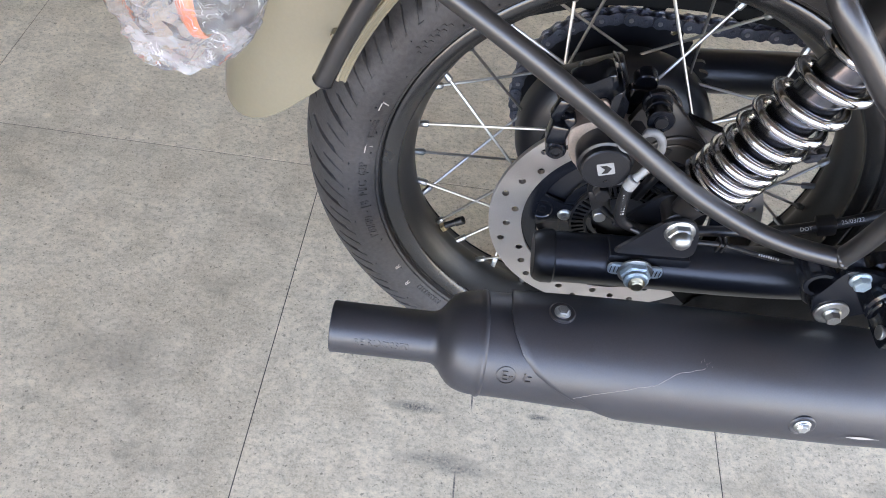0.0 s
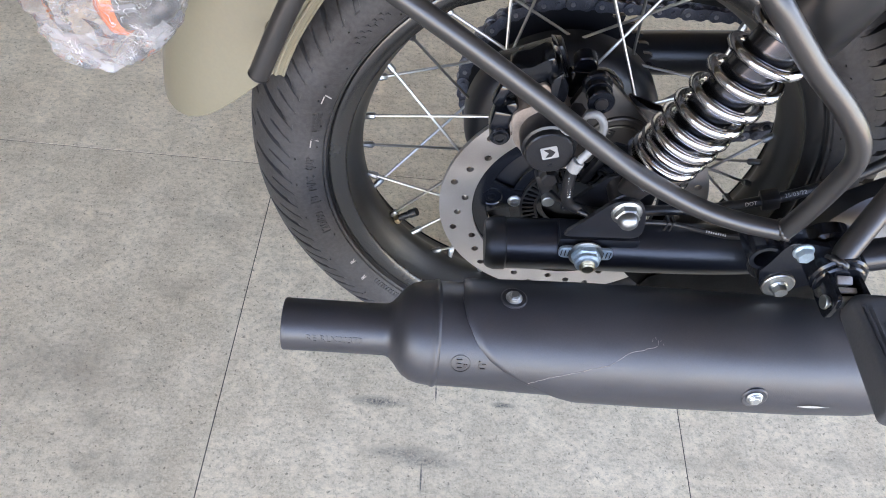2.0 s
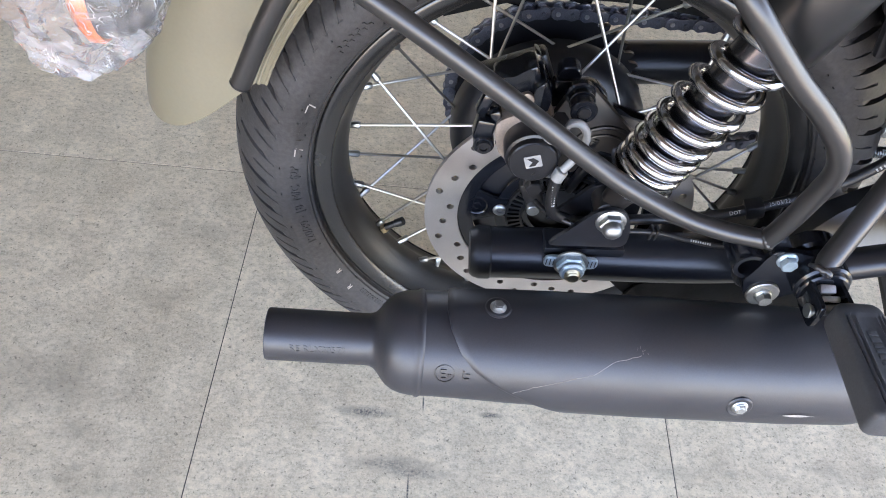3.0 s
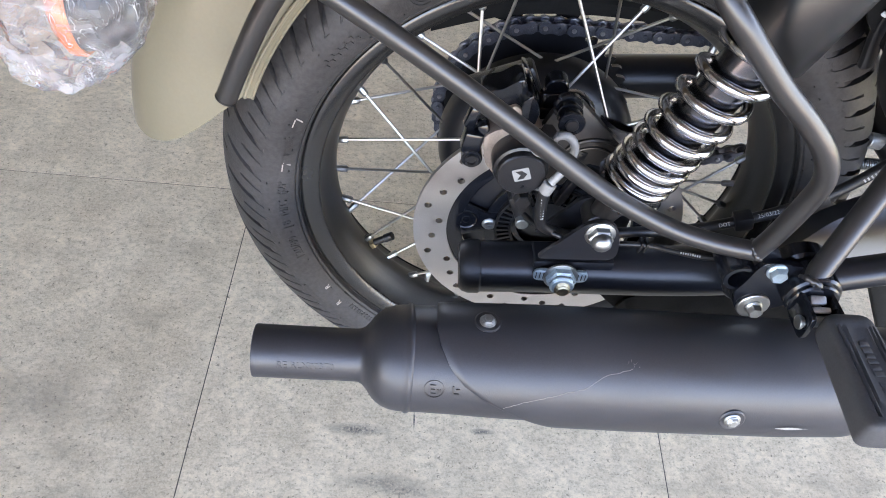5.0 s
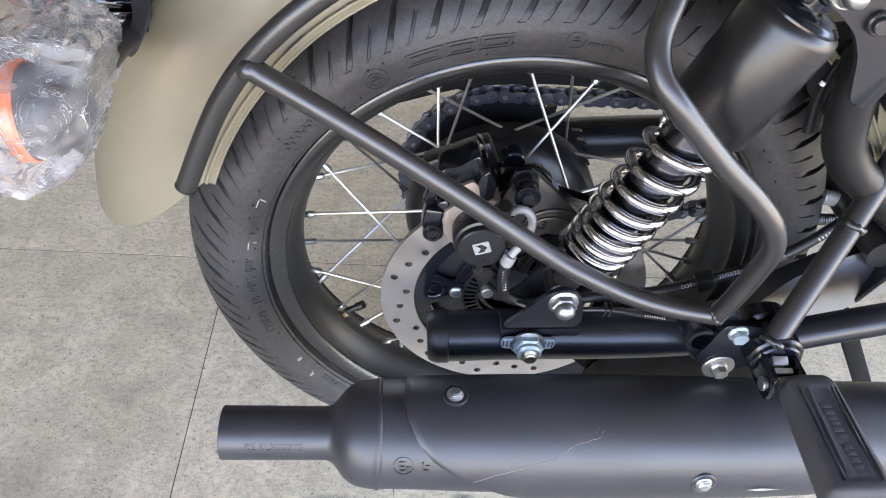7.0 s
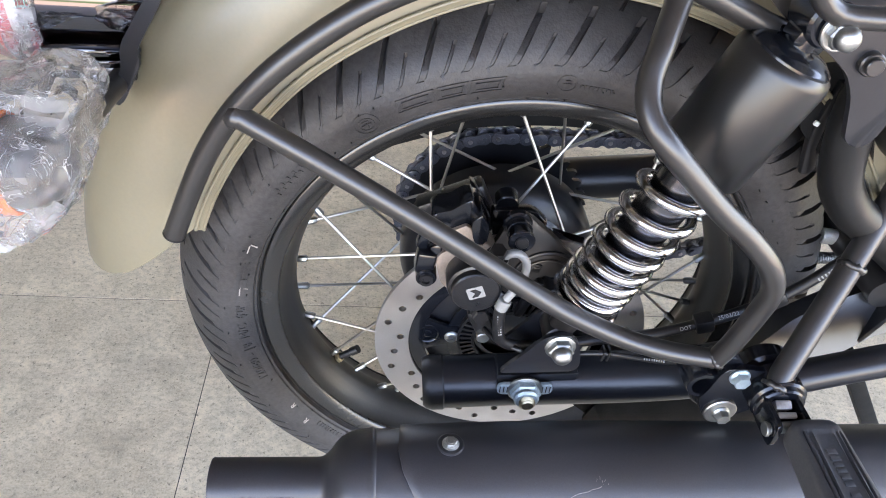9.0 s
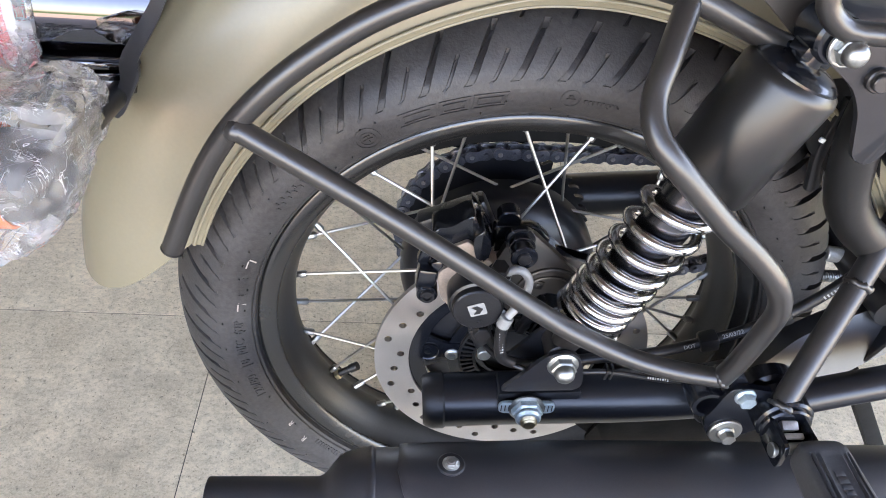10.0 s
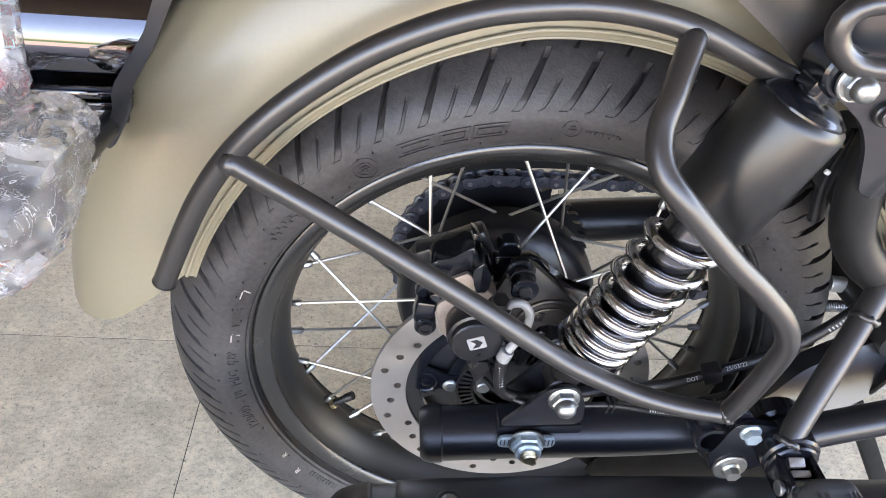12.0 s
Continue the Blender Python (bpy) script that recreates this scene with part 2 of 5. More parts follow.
PAVING = material("terracotta_paving", (0.46, 0.36, 0.28), 0.75, 0.0, 0.15, 1.5, 30)


# ---- mesh helpers ----
def tidy(me, mat, smooth=35.0):
    me.materials.append(mat)
    if smooth:
        me.polygons.foreach_set("use_smooth", [True] * len(me.polygons))
        me.set_sharp_from_angle(angle=radians(smooth))
    return me


def part(name, bm, mat, parent=None, label="", smooth=35.0):
    """Links a bmesh, or vertices and faces, as one mesh object under a thing or a part."""
    me = bpy.data.meshes.new(name)
    if isinstance(bm, tuple):
        me.from_pydata(bm[0], [], bm[1])
    else:
        bmesh.ops.recalc_face_normals(bm, faces=bm.faces)
        bm.to_mesh(me)
        bm.free()
    tidy(me, mat, smooth)
    ob = new(name, me)
    ob.parent = parent
    if label:
        ob["label"] = label
    return ob


def smooth_line(pts, step=0.006):
    """Points along a Catmull-Rom curve through pts."""
    p = [Vector(q) for q in pts]
    p = [2 * p[0] - p[1], *p, 2 * p[-1] - p[-2]]
    out = []
    for i in range(1, len(p) - 2):
        n = max(2, int((p[i + 1] - p[i]).length / step))
        for k in range(n):
            t = k / n
            a, b, c, d = p[i - 1:i + 3]
            out.append(0.5 * (2 * b + (c - a) * t + (2 * a - 5 * b + 4 * c - d) * t * t + (3 * b - a - 3 * c + d) * t ** 3))
    out.append(p[-2].copy())
    return out


def sweep(bm, line, radius, seg=16, cap=True, oval=1.0, start=None):
    """A tube along a line. radius: a number or one per point."""
    line = [Vector(q) for q in line]
    n = len(line)
    rad = radius if isinstance(radius, (list, tuple)) else [radius] * n
    t0 = (line[1] - line[0]).normalized()
    side = Vector(start) if start else t0.orthogonal()
    rings = []
    for i, p in enumerate(line):
        t = (line[min(i + 1, n - 1)] - line[max(i - 1, 0)]).normalized()
        side = (side - t * side.dot(t)).normalized()
        up = t.cross(side)
        rings.append([bm.verts.new(p + (side * math.cos(a) + up * math.sin(a) * oval) * rad[i])
                      for a in (2 * math.pi * k / seg for k in range(seg))])
    for a, b in zip(rings, rings[1:]):
        for k in range(seg):
            bm.faces.new((a[k], a[(k + 1) % seg], b[(k + 1) % seg], b[k]))
    if cap:
        bm.faces.new(rings[0][::-1])
        bm.faces.new(rings[-1])
    return bm


def basis(a, b):
    """The pose with its z along a to b and its origin in a."""
    z = (Vector(b) - Vector(a)).normalized()
    x = Vector((0, 1, 0)).cross(z) if abs(z.y) < 0.95 else Vector((1, 0, 0))
    x = (x - z * x.dot(z)).normalized()
    y = z.cross(x)
    return Matrix(((x.x, y.x, z.x, a[0]), (x.y, y.y, z.y, a[1]), (x.z, y.z, z.z, a[2]), (0, 0, 0, 1)))


def lathe(bm, profile, m, seg=32, closed=False, phase=0.0):
    """Turns a profile of (radius, height) round the z of the pose m."""
    rings = []
    for r, h in profile:
        if r < 1e-6:
            rings.append([bm.verts.new(m @ Vector((0, 0, h)))])
        else:
            rings.append([bm.verts.new(m @ Vector((r * math.cos(a), r * math.sin(a), h)))
                          for a in (phase + 2 * math.pi * k / seg for k in range(seg))])
    pairs = list(zip(rings, rings[1:]))
    if closed:
        pairs.append((rings[-1], rings[0]))
    for a, b in pairs:
        for k in range(seg):
            k2 = (k + 1) % seg
            if len(a) == 1 and len(b) == 1:
                break
            if len(a) == 1:
                bm.faces.new((a[0], b[k2], b[k]))
            elif len(b) == 1:
                bm.faces.new((a[k], a[k2], b[0]))
            else:
                bm.faces.new((a[k], a[k2], b[k2], b[k]))
    return bm


def rod(bm, a, b, r, seg=16, edge=0.0):
    """A capped cylinder from a to b with small rounded edges."""
    h = (Vector(b) - Vector(a)).length
    e = edge or min(r * 0.12, h * 0.2)
    return lathe(bm, [(0, 0), (r - e, 0), (r, e), (r, h - e), (r - e, h), (0, h)], basis(a, b), seg)


def block(bm, m, size, bevel=0.002, seg=2):
    """A bevelled box at the pose m."""
    made = bmesh.ops.create_cube(bm, size=1.0)
    vs = made["verts"]
    bmesh.ops.transform(bm, matrix=m @ Matrix.Diagonal((*size, 1)), verts=vs)
    es = list({e for v in vs for e in v.link_edges})
    if bevel:
        bmesh.ops.bevel(bm, geom=es, offset=bevel, segments=seg, affect="EDGES", profile=0.5)
    return bm


def plate(bm, outline, m, thick, bevel=0.001):
    """A flat plate: the outline (x, y) in the pose m, thick along its z, with broken edges."""
    lo = [bm.verts.new(m @ Vector((x, y, 0))) for x, y in outline]
    hi = [bm.verts.new(m @ Vector((x, y, thick))) for x, y in outline]
    f1, f2 = bm.faces.new(lo[::-1]), bm.faces.new(hi)
    n = len(lo)
    for i in range(n):
        bm.faces.new((lo[i], lo[(i + 1) % n], hi[(i + 1) % n], hi[i]))
    if bevel:
        bmesh.ops.bevel(bm, geom=list(f1.edges) + list(f2.edges), offset=bevel, segments=2, affect="EDGES", profile=0.5)
    return bm


def round_corners(pts, r, n=5):
    out = []
    k = len(pts)
    for i in range(k):
        a, b, c = (Vector((*pts[(i + j) % k], 0)) for j in (-1, 0, 1))
        u, v = a - b, c - b
        q = min(r, u.length * 0.45, v.length * 0.45)
        s, e = b + u.normalized() * q, b + v.normalized() * q
        for j in range(n + 1):
            t = j / n
            w = (1 - t) ** 2 * s + 2 * t * (1 - t) * b + t * t * e
            out.append((w.x, w.y))
    return out


def hexagon(bm, a, b, across, crown=0.15):
    """A hexagonal head from a to b, across its flats, with a chamfered outer face."""
    r = across / math.sqrt(3)
    h = (Vector(b) - Vector(a)).length
    return lathe(bm, [(0, 0), (r, 0), (r, h * (1 - crown)), (r * 0.86, h), (0, h)], basis(a, b), 6)


# side planes of the machine: x forward, z up, seen from its right (the plate's own z points outward, to -y)
def side(y):
    return Matrix(((1, 0, 0, 0), (0, 0, -1, y), (0, 1, 0, 0), (0, 0, 0, 1)))


def lettering(text, size, depth=0.0010):
    """Vertices and faces of a line of text in the x-y plane, centred, size high, standing depth proud."""
    cu = bpy.data.curves.new("text", "FONT")
    cu.body, cu.size, cu.align_x, cu.align_y, cu.extrude, cu.resolution_u = text, size, "CENTER", "CENTER", depth / 2, 2
    ob = bpy.data.objects.new("text", cu)
    me = bpy.data.meshes.new_from_object(ob)
    vs, fs = [v.co.copy() for v in me.vertices], [tuple(p.vertices) for p in me.polygons]
    bpy.data.meshes.remove(me)
    bpy.data.objects.remove(ob)
    bpy.data.curves.remove(cu)
    return vs, fs


# ---- setting: tiled floor, shed, forecourt ----
def joined_boxes(name, boxes, mat, label, category):
    bm = bmesh.new()
    for lo, hi in boxes:
        c, s = [(a + b) / 2 for a, b in zip(lo, hi)], [b - a for a, b in zip(lo, hi)]
        block(bm, Matrix.Translation(c), s, 0)
    return tagged(part(name, bm, mat, None, "", 0), label, category, kind="structure")


joined_boxes("ground", [((-60, -70, -0.30), (60, 60, -0.06))], LAWN, "green lawn round the forecourt", "ground")
joined_boxes("pavement", [((-16, -13, -0.058), (16, -1.75, -0.02))], PAVING, "terracotta paving in front of the shed", "pavement")
floor = joined_boxes("floor", [((-4.85, -1.75, -0.056), (4.85, 4.2, -0.0008))], GROUT, "dark joints and bed of the tiled floor", "floor")
# unseen back wall, kept pale to bounce light on to the floor
joined_boxes("bounce_wall_north", [((-2.7, 4.2, -0.05), (3.8, 4.4, 2.6))], PALE_WALL, "plain cream unseen wall that bounces light from behind the machine", "wall")
# unseen side walls, added to hold back skylight from left and right
joined_boxes("shade_wall_west", [((-2.45, -1.7, -0.05), (-2.25, 4.2, 2.6))], WALL, "plain grey unseen side wall that limits the skylight", "wall")
joined_boxes("shade_wall_east", [((3.6, 1.0, -0.05), (3.8, 4.2, 2.6))], WALL, "plain grey unseen side wall that limits the skylight", "wall")
joined_boxes("ceiling", [((-2.9, -2.9, 2.6), (3.8, 4.4, 2.75))], CEIL, "plain grey ceiling of the shed", "ceiling")

# ---- the motorcycle: x forward, y to its left, z up, origin at the rear axle ----
LEAN = pose(0, 0, 0.333, -4.23, 0, 0)
bike = new("motorcycle")
bike.matrix_world = LEAN
tagged(bike, "matt sand and satin black roadster motorcycle leaning on its stand", "motorcycle")
AXLE = Matrix(((1, 0, 0, 0), (0, 0, 1, 0), (0, -1, 0, 0), (0, 0, 0, 1)))   # lathe pose: its z along the axle, to +y


# rear tyre
def tyre():
    prof = [(0.236, 0.030), (0.2475, 0.0415), (0.2522, 0.0418), (0.2528, 0.0425), (0.2534, 0.0484), (0.2552, 0.0500), (0.2560, 0.0494), (0.2568, 0.0514), (0.2600, 0.0536), (0.264, 0.0556), (0.271, 0.0585), (0.278, 0.0602),
            (0.2835, 0.0600), (0.2870, 0.0585)]
    n_side = len(prof)
    crown = []
    for k in range(1, 31):
        a = k / 30
        crown.append((0.2870 + 0.0490 * math.sin(a * math.pi / 2) ** 1.2, 0.0585 * max(0.0, math.cos(a * math.pi / 2)) ** 1.2))
    half = prof + crown
    full = [(r, -y) for r, y in half] + [(r, y) for r, y in half[-2::-1]]
    pitches = 50
    pitch = 2 * np.pi / pitches
    rr, yy = np.array([p[0] for p in full]), np.array([p[1] for p in full])
    # across the tread: 0 at the shoulder, 1 in the middle
    on_tread = rr > 0.2873
    across = np.where(on_tread, 1 - np.arcsin(np.clip(np.abs(yy) / 0.0585, 0, 1)) * 2 / np.pi, 0)
    w = 0.088 - 0.024 * np.clip(across / 0.66, 0, 1)
    steps = [0 * w, 0.5 * w, w - 0.007, w + 0.007, 0 * w + .19, 0 * w + .28, 0 * w + .38, 0 * w + .455, 0 * w + .470, 0 * w + .5, 0 * w + .530,
             0 * w + .545, 0 * w + .62, 0 * w + .72, 0 * w + .81, 1 - w - 0.007, 1 - w + 0.007, 1 - 0.5 * w]
    nc = len(steps)
    seg = pitches * nc
    frac = np.tile(np.array(steps), (pitches, 1))
    col = np.tile(np.arange(nc), pitches)
    slant = 0.130 * across
    A = radians(2.8) + (np.repeat(np.arange(pitches), nc)[:, None] + frac) * pitch - slant[None, :] + np.where(yy > 0, pitch * 0.5, 0)[None, :]
    Y = np.repeat(yy[None, :], seg, 0)
    R = np.repeat(rr[None, :], seg, 0)
    long_cut = np.isin(col, (0, 1, 2, 16, 17))[:, None] * (on_tread & (across < 0.66))[None, :]
    thin = np.isin(col, (8, 9, 10))[:, None] * (on_tread & ((across < 0.38) | (across > 0.70)))[None, :]
    nr, ny = np.sin(across * np.pi / 2) / 0.0490, np.cos(across * np.pi / 2) / 0.0585
    nr, ny = nr / np.hypot(nr, ny), ny / np.hypot(nr, ny) * np.sign(yy)
    ramp = np.clip((across - 0.16) / 0.30, 0.0, 1.0)[None, :]
    cut = 0.0088 * long_cut * (0.10 + 0.90 * ramp) * (across > 0.03)[None, :] + 0.0040 * thin * (0.25 + 0.75 * ramp) * (across > 0.03)[None, :]
    R = R - cut * nr[None, :]
    Y = Y - cut * ny[None, :]
    R = R + 0.0012 * ((rr > 0.2868) & (rr < 0.2895))[None, :] * (1 - long_cut)
    V = np.stack([R * np.cos(A), Y, R * np.sin(A)], -1).reshape(-1, 3)
    m = len(full)
    i, j = np.meshgrid(np.arange(seg), np.arange(m - 1), indexing="ij")
    i2 = (i + 1) % seg
    F = np.stack([i * m + j, i2 * m + j, i2 * m + j + 1, i * m + j + 1], -1).reshape(-1, 4)
    return V.tolist(), F.tolist()


tyre_ob = part("tyre", tyre(), RUBBER, bike, "black road tyre with slanted tread grooves", 28)


def sidewall_y(rad):
    return float(np.interp(rad, [0.2475, 0.253, 0.258, 0.264, 0.271, 0.278, 0.2835, 0.287], [0.0415, 0.0478, 0.0520, 0.0556, 0.0585, 0.0602, 0.0600, 0.0585]))


def on_sidewall(vs, mid, r0, proud=0.0004, flip=False):
    """Bends flat lettering (x along, y outward) round the near sidewall, mid: degrees round the axle."""
    out = []
    for v in vs:
        rad = r0 + v.y
        a = radians(mid) - v.x / r0
        y = -sidewall_y(rad) - proud - v.z
        out.append((rad * math.cos(a), y, rad * math.sin(a)))
    return out


def sidewall_text(name, text, size, mid, r0, mat, label=""):
    vs, fs = lettering(text, size)
    return part(name, (on_sidewall(vs, mid, r0), fs), mat, tyre_ob, label, 0)


def bar(w, h, cx=0.0, cy=0.0, d=0.0009, n=1, skew=0.0):
    """Vertices and faces of a flat bar in the x-y plane, cut in n pieces along x so that it can be bent."""
    vs, fs = [], []
    for k in range(n + 1):
        x = -w / 2 + w * k / n
        for y, z in ((-h / 2, 0), (h / 2, 0), (h / 2, d), (-h / 2, d)):
            vs.append(Vector((cx + x + skew * y, cy + y, z)))
    for k in range(n):
        a, b = 4 * k, 4 * k + 4
        fs += [(a + q, b + q, b + (q + 1) % 4, a + (q + 1) % 4) for q in range(4)]
    fs += [(0, 1, 2, 3), (4 * n, 4 * n + 3, 4 * n + 2, 4 * n + 1)]
    return vs, fs


def many(shapes):
    V, F = [], []
    for vs, fs in shapes:
        F += [tuple(i + len(V) for i in f) for f in fs]
        V += list(vs)
    return V, F


sidewall_text("size_lettering", "120/80 - 18  M/C  62P", 0.0125, 187.5, 0.268, RUBBER)
# moulded brand panel (a plain slanted bar outline), maker's roundels and small unreadable lines
def outline_bar(w, h, t, cx=0, skew=0.25):
    return [bar(w, t, cx + skew * h / 2, h / 2 - t / 2, n=4), bar(w, t, cx - skew * h / 2, -h / 2 + t / 2, n=4),
            bar(t, h, cx - w / 2, 0, skew=skew), bar(t, h, cx + w / 2, 0, skew=skew)]


def ring_shape(r, t, n=28):
    vs, fs = [], []
    for k in range(n):
        a = 2 * math.pi * k / n
        for q, z in ((r - t, 0), (r, 0), (r, 0.0006), (r - t, 0.0006)):
            vs.append(Vector((q * math.cos(a), q * math.sin(a), z)))
    for k in range(n):
        a, b = 4 * k, 4 * ((k + 1) % n)
        fs += [(a + q, b + q, b + (q + 1) % 4, a + (q + 1) % 4) for q in range(4)]
    return vs, fs


def sidewall_shape(name, shapes, mid, r0, mat=RUBBER, label=""):
    vs, fs = many(shapes)
    return part(name, (on_sidewall(vs, mid, r0), fs), mat, tyre_ob, label, 0)


for w, mid in ((0.030, 112.6), (0.024, 106.2), (0.026, 100.3)):
    sidewall_shape("moulded_brand_bar", outline_bar(w, 0.013, 0.0012) + outline_bar(w * 0.72, 0.007, 0.0008), mid, 0.2745)
sidewall_shape("moulded_roundel", [ring_shape(0.0110, 0.0012), ring_shape(0.0068, 0.0008), bar(0.008, 0.001), bar(0.001, 0.008), bar(0.006, 0.001, 0, 0.003)], 121.9, 0.2715)
sidewall_shape("moulded_roundel", [ring_shape(0.0080, 0.0010), bar(0.007, 0.001), bar(0.004, 0.001, 0, 0.003)], 87.1, 0.2745)
sidewall_shape("moulded_small_print", [bar(0.0022, 0.0030, -0.012 + k * 0.0036) for k in range(8)], 82.0, 0.2735)
sidewall_shape("moulded_small_print", [bar(0.0022, 0.0045, -0.02 + k * 0.0042) for k in range(10)], 224.6, 0.262)
sidewall_shape("moulded_small_print", [bar(0.0022, 0.0035, -0.02 + k * 0.0040, 0.004 * (k % 2)) for k in range(11)], 140, 0.270)
sidewall_shape("rotation_arrow", [bar(0.022, 0.0009, 0.0, 0.0018, n=3), bar(0.022, 0.0009, 0.0, -0.0018, n=3), bar(0.012, 0.006, -0.017, 0, n=2)], 165.6, 0.266)
for mid in (159.5, 171.5):
    sidewall_shape("chalked_arrow_head", [bar(0.0090, 0.0011, 0, 0.0026, skew=0), bar(0.0011, 0.0068, 0.0044, -0.0012, skew=0.5)], mid, 0.266, MARK,
                   "rubbed pale arrow head on the sidewall")
for mid, rad in ((211.3, 0.264), (217.4, 0.268)):
    sidewall_text("chalk_letter", "R", 0.0085, mid, rad, MARK, "pale stamped letter")

# moulding hairs on the sidewall
hairs = bmesh.new()
rng = random.Random(4)
for k in range(88):
    a, rad = radians(k * 4.09 + rng.uniform(-1.2, 1.2)), rng.choice((0.2560, 0.2625, 0.272, 0.283))
    y = -sidewall_y(rad)
    p = Vector((rad * math.cos(a), y, rad * math.sin(a)))
    rod(hairs, p + Vector((0, 0.001, 0)), p + Vector((rng.uniform(-.001, .001), -0.0022, rng.uniform(-.001, .001))), 0.0006, 5)
tagged(part("rubber_hair", hairs, PLASTIC, tyre_ob), kind="stuff")

# rim with its rolled lips and drop centre
bm = bmesh.new()
half = [(0.2500, 0.0375), (0.2495, 0.0400), (0.2460, 0.0412), (0.2410, 0.0414), (0.2370, 0.0408), (0.2350, 0.0395), (0.2340, 0.0375), (0.2335, 0.0345),
        (0.2325, 0.0305), (0.2306, 0.0255), (0.2272, 0.0200), (0.2236, 0.0150), (0.2211, 0.0105), (0.2198, 0.0060), (0.2194, 0.0)]
inner = [(r, -y) for r, y in half] + [(r, y) for r, y in half[-2::-1]]
outer = [(0.2475, 0.0375), (0.237, 0.030), (0.2268, 0.012), (0.2268, -0.012), (0.237, -0.030), (0.2475, -0.0375)]
lathe(bm, inner + outer, AXLE, 240, closed=True)
rim = part("rim", bm, RIM, bike, "satin black spoked steel rim", 60)

# its smooth glossy flanges, gently bowed between the bead and the inner lip
flange = [(0.2490, 0.0385), (0.2516, 0.0405), (0.2518, 0.0428), (0.2502, 0.0443), (0.2470, 0.0449), (0.2425, 0.0446), (0.2385, 0.0434), (0.2352, 0.0416), (0.2336, 0.0402), (0.2328, 0.0386),
          (0.2332, 0.0372), (0.2350, 0.0380)]
for sy in (-1, 1):
    bm = bmesh.new()
    lathe(bm, [(r, sy * y) for r, y in flange], AXLE, 200, closed=True)
    part("rim_flange", bm, RIM_EDGE, rim, "glossy black rim flange", 60)

# hub, spokes and nipples
bm = bmesh.new()
lathe(bm, [(0.0, -0.066), (0.080, -0.066), (0.088, -0.063), (0.088, -0.057), (0.074, -0.050), (0.066, -0.040), (0.072, -0.034), (0.072, -0.026), (0.060, -0.022), (0.034, -0.018), (0.032, 0.0),
           (0.036, 0.010), (0.058, 0.018), (0.080, 0.026), (0.093, 0.032), (0.1025, 0.039), (0.1080, 0.047), (0.1100, 0.056), (0.1100, 0.074), (0.1040, 0.080), (0.070, 0.082), (0.066, 0.121), (0.0, 0.121)], AXLE, 96)
hub = part("hub", bm, ARM, bike, "black drum-shaped wheel hub", 40)
bm = bmesh.new()
lathe(bm, [(0.074, 0.0225), (0.079, 0.0225), (0.084, 0.0265), (0.082, 0.0290)], AXLE, 96)
part("hub_rib", bm, GLOSS, hub)


def spoke(k):
    """One of 36 spokes, crossed, in turn to the drum side and to the disc side."""
    a = radians(2.5 + 10 * k)
    kind = (k - 6) % 4
    sign = 1 if kind in (0, 1) else -1
    far = kind in (0, 2)
    if far:
        rh, yh, off, lead, yn = 0.1297, 0.0497 if sign > 0 else 0.0535, 17.8, 1.7 if sign > 0 else -2.0, 0.012
    else:
        rh, yh, off, lead, yn = 0.0841, -0.0474 if sign > 0 else -0.0381, 96.8 if sign > 0 else 68.4, 1.2 if sign > 0 else -0.4, 0.004
    b = a + radians(off) * sign
    a += radians(lead)
    p0 = Vector((0.2190 * math.cos(a), yn, 0.2190 * math.sin(a)))
    p1 = Vector((rh * math.cos(b), yh, rh * math.sin(b)))
    if far:
        p1 = p0 + (p1 - p0) * 1.34
    d = (p1 - p0).normalized()
    bm = bmesh.new()
    rod(bm, p0, p1, 0.0016, 8)
    if far:
        lathe(bm, [(0, -0.001), (0.0036, 0.0), (0.0036, 0.002), (0, 0.003)], basis(p1, p1 + Vector((0, -1, 0)) * (1 if sign > 0 else 1)), 8)
    s = part("spoke", bm, SPOKE, rim)
    bm = bmesh.new()
    r = 0.0034
    lathe(bm, [(0, -0.006), (r, -0.006), (r, 0.002), (r * 1.12, 0.0035), (r * 1.12, 0.0090), (r * 0.8, 0.0105), (0, 0.0105)], basis(p0, p0 + d), 8)
    part("nipple", bm, ZINC, rim)


for k in range(36):
    spoke(k)
# valve stem with a lock nut
bm = bmesh.new()
a = radians(214.5)
p0, d = Vector((0.2190 * math.cos(a), 0.004, 0.2190 * math.sin(a))), Vector((-math.cos(a), -0.05, -math.sin(a))).normalized()
rod(bm, p0, p0 + d * 0.020, 0.0042, 12)
rod(bm, p0 + d * 0.020, p0 + d * 0.031, 0.0052, 12)
valve = part("valve_stem", bm, PLASTIC, rim, "black valve cap on the rim")
bm = bmesh.new()
hexagon(bm, p0 + d * 0.001, p0 + d * 0.006, 0.012)
part("valve_nut", bm, BRASS, rim, "brassy lock nut")


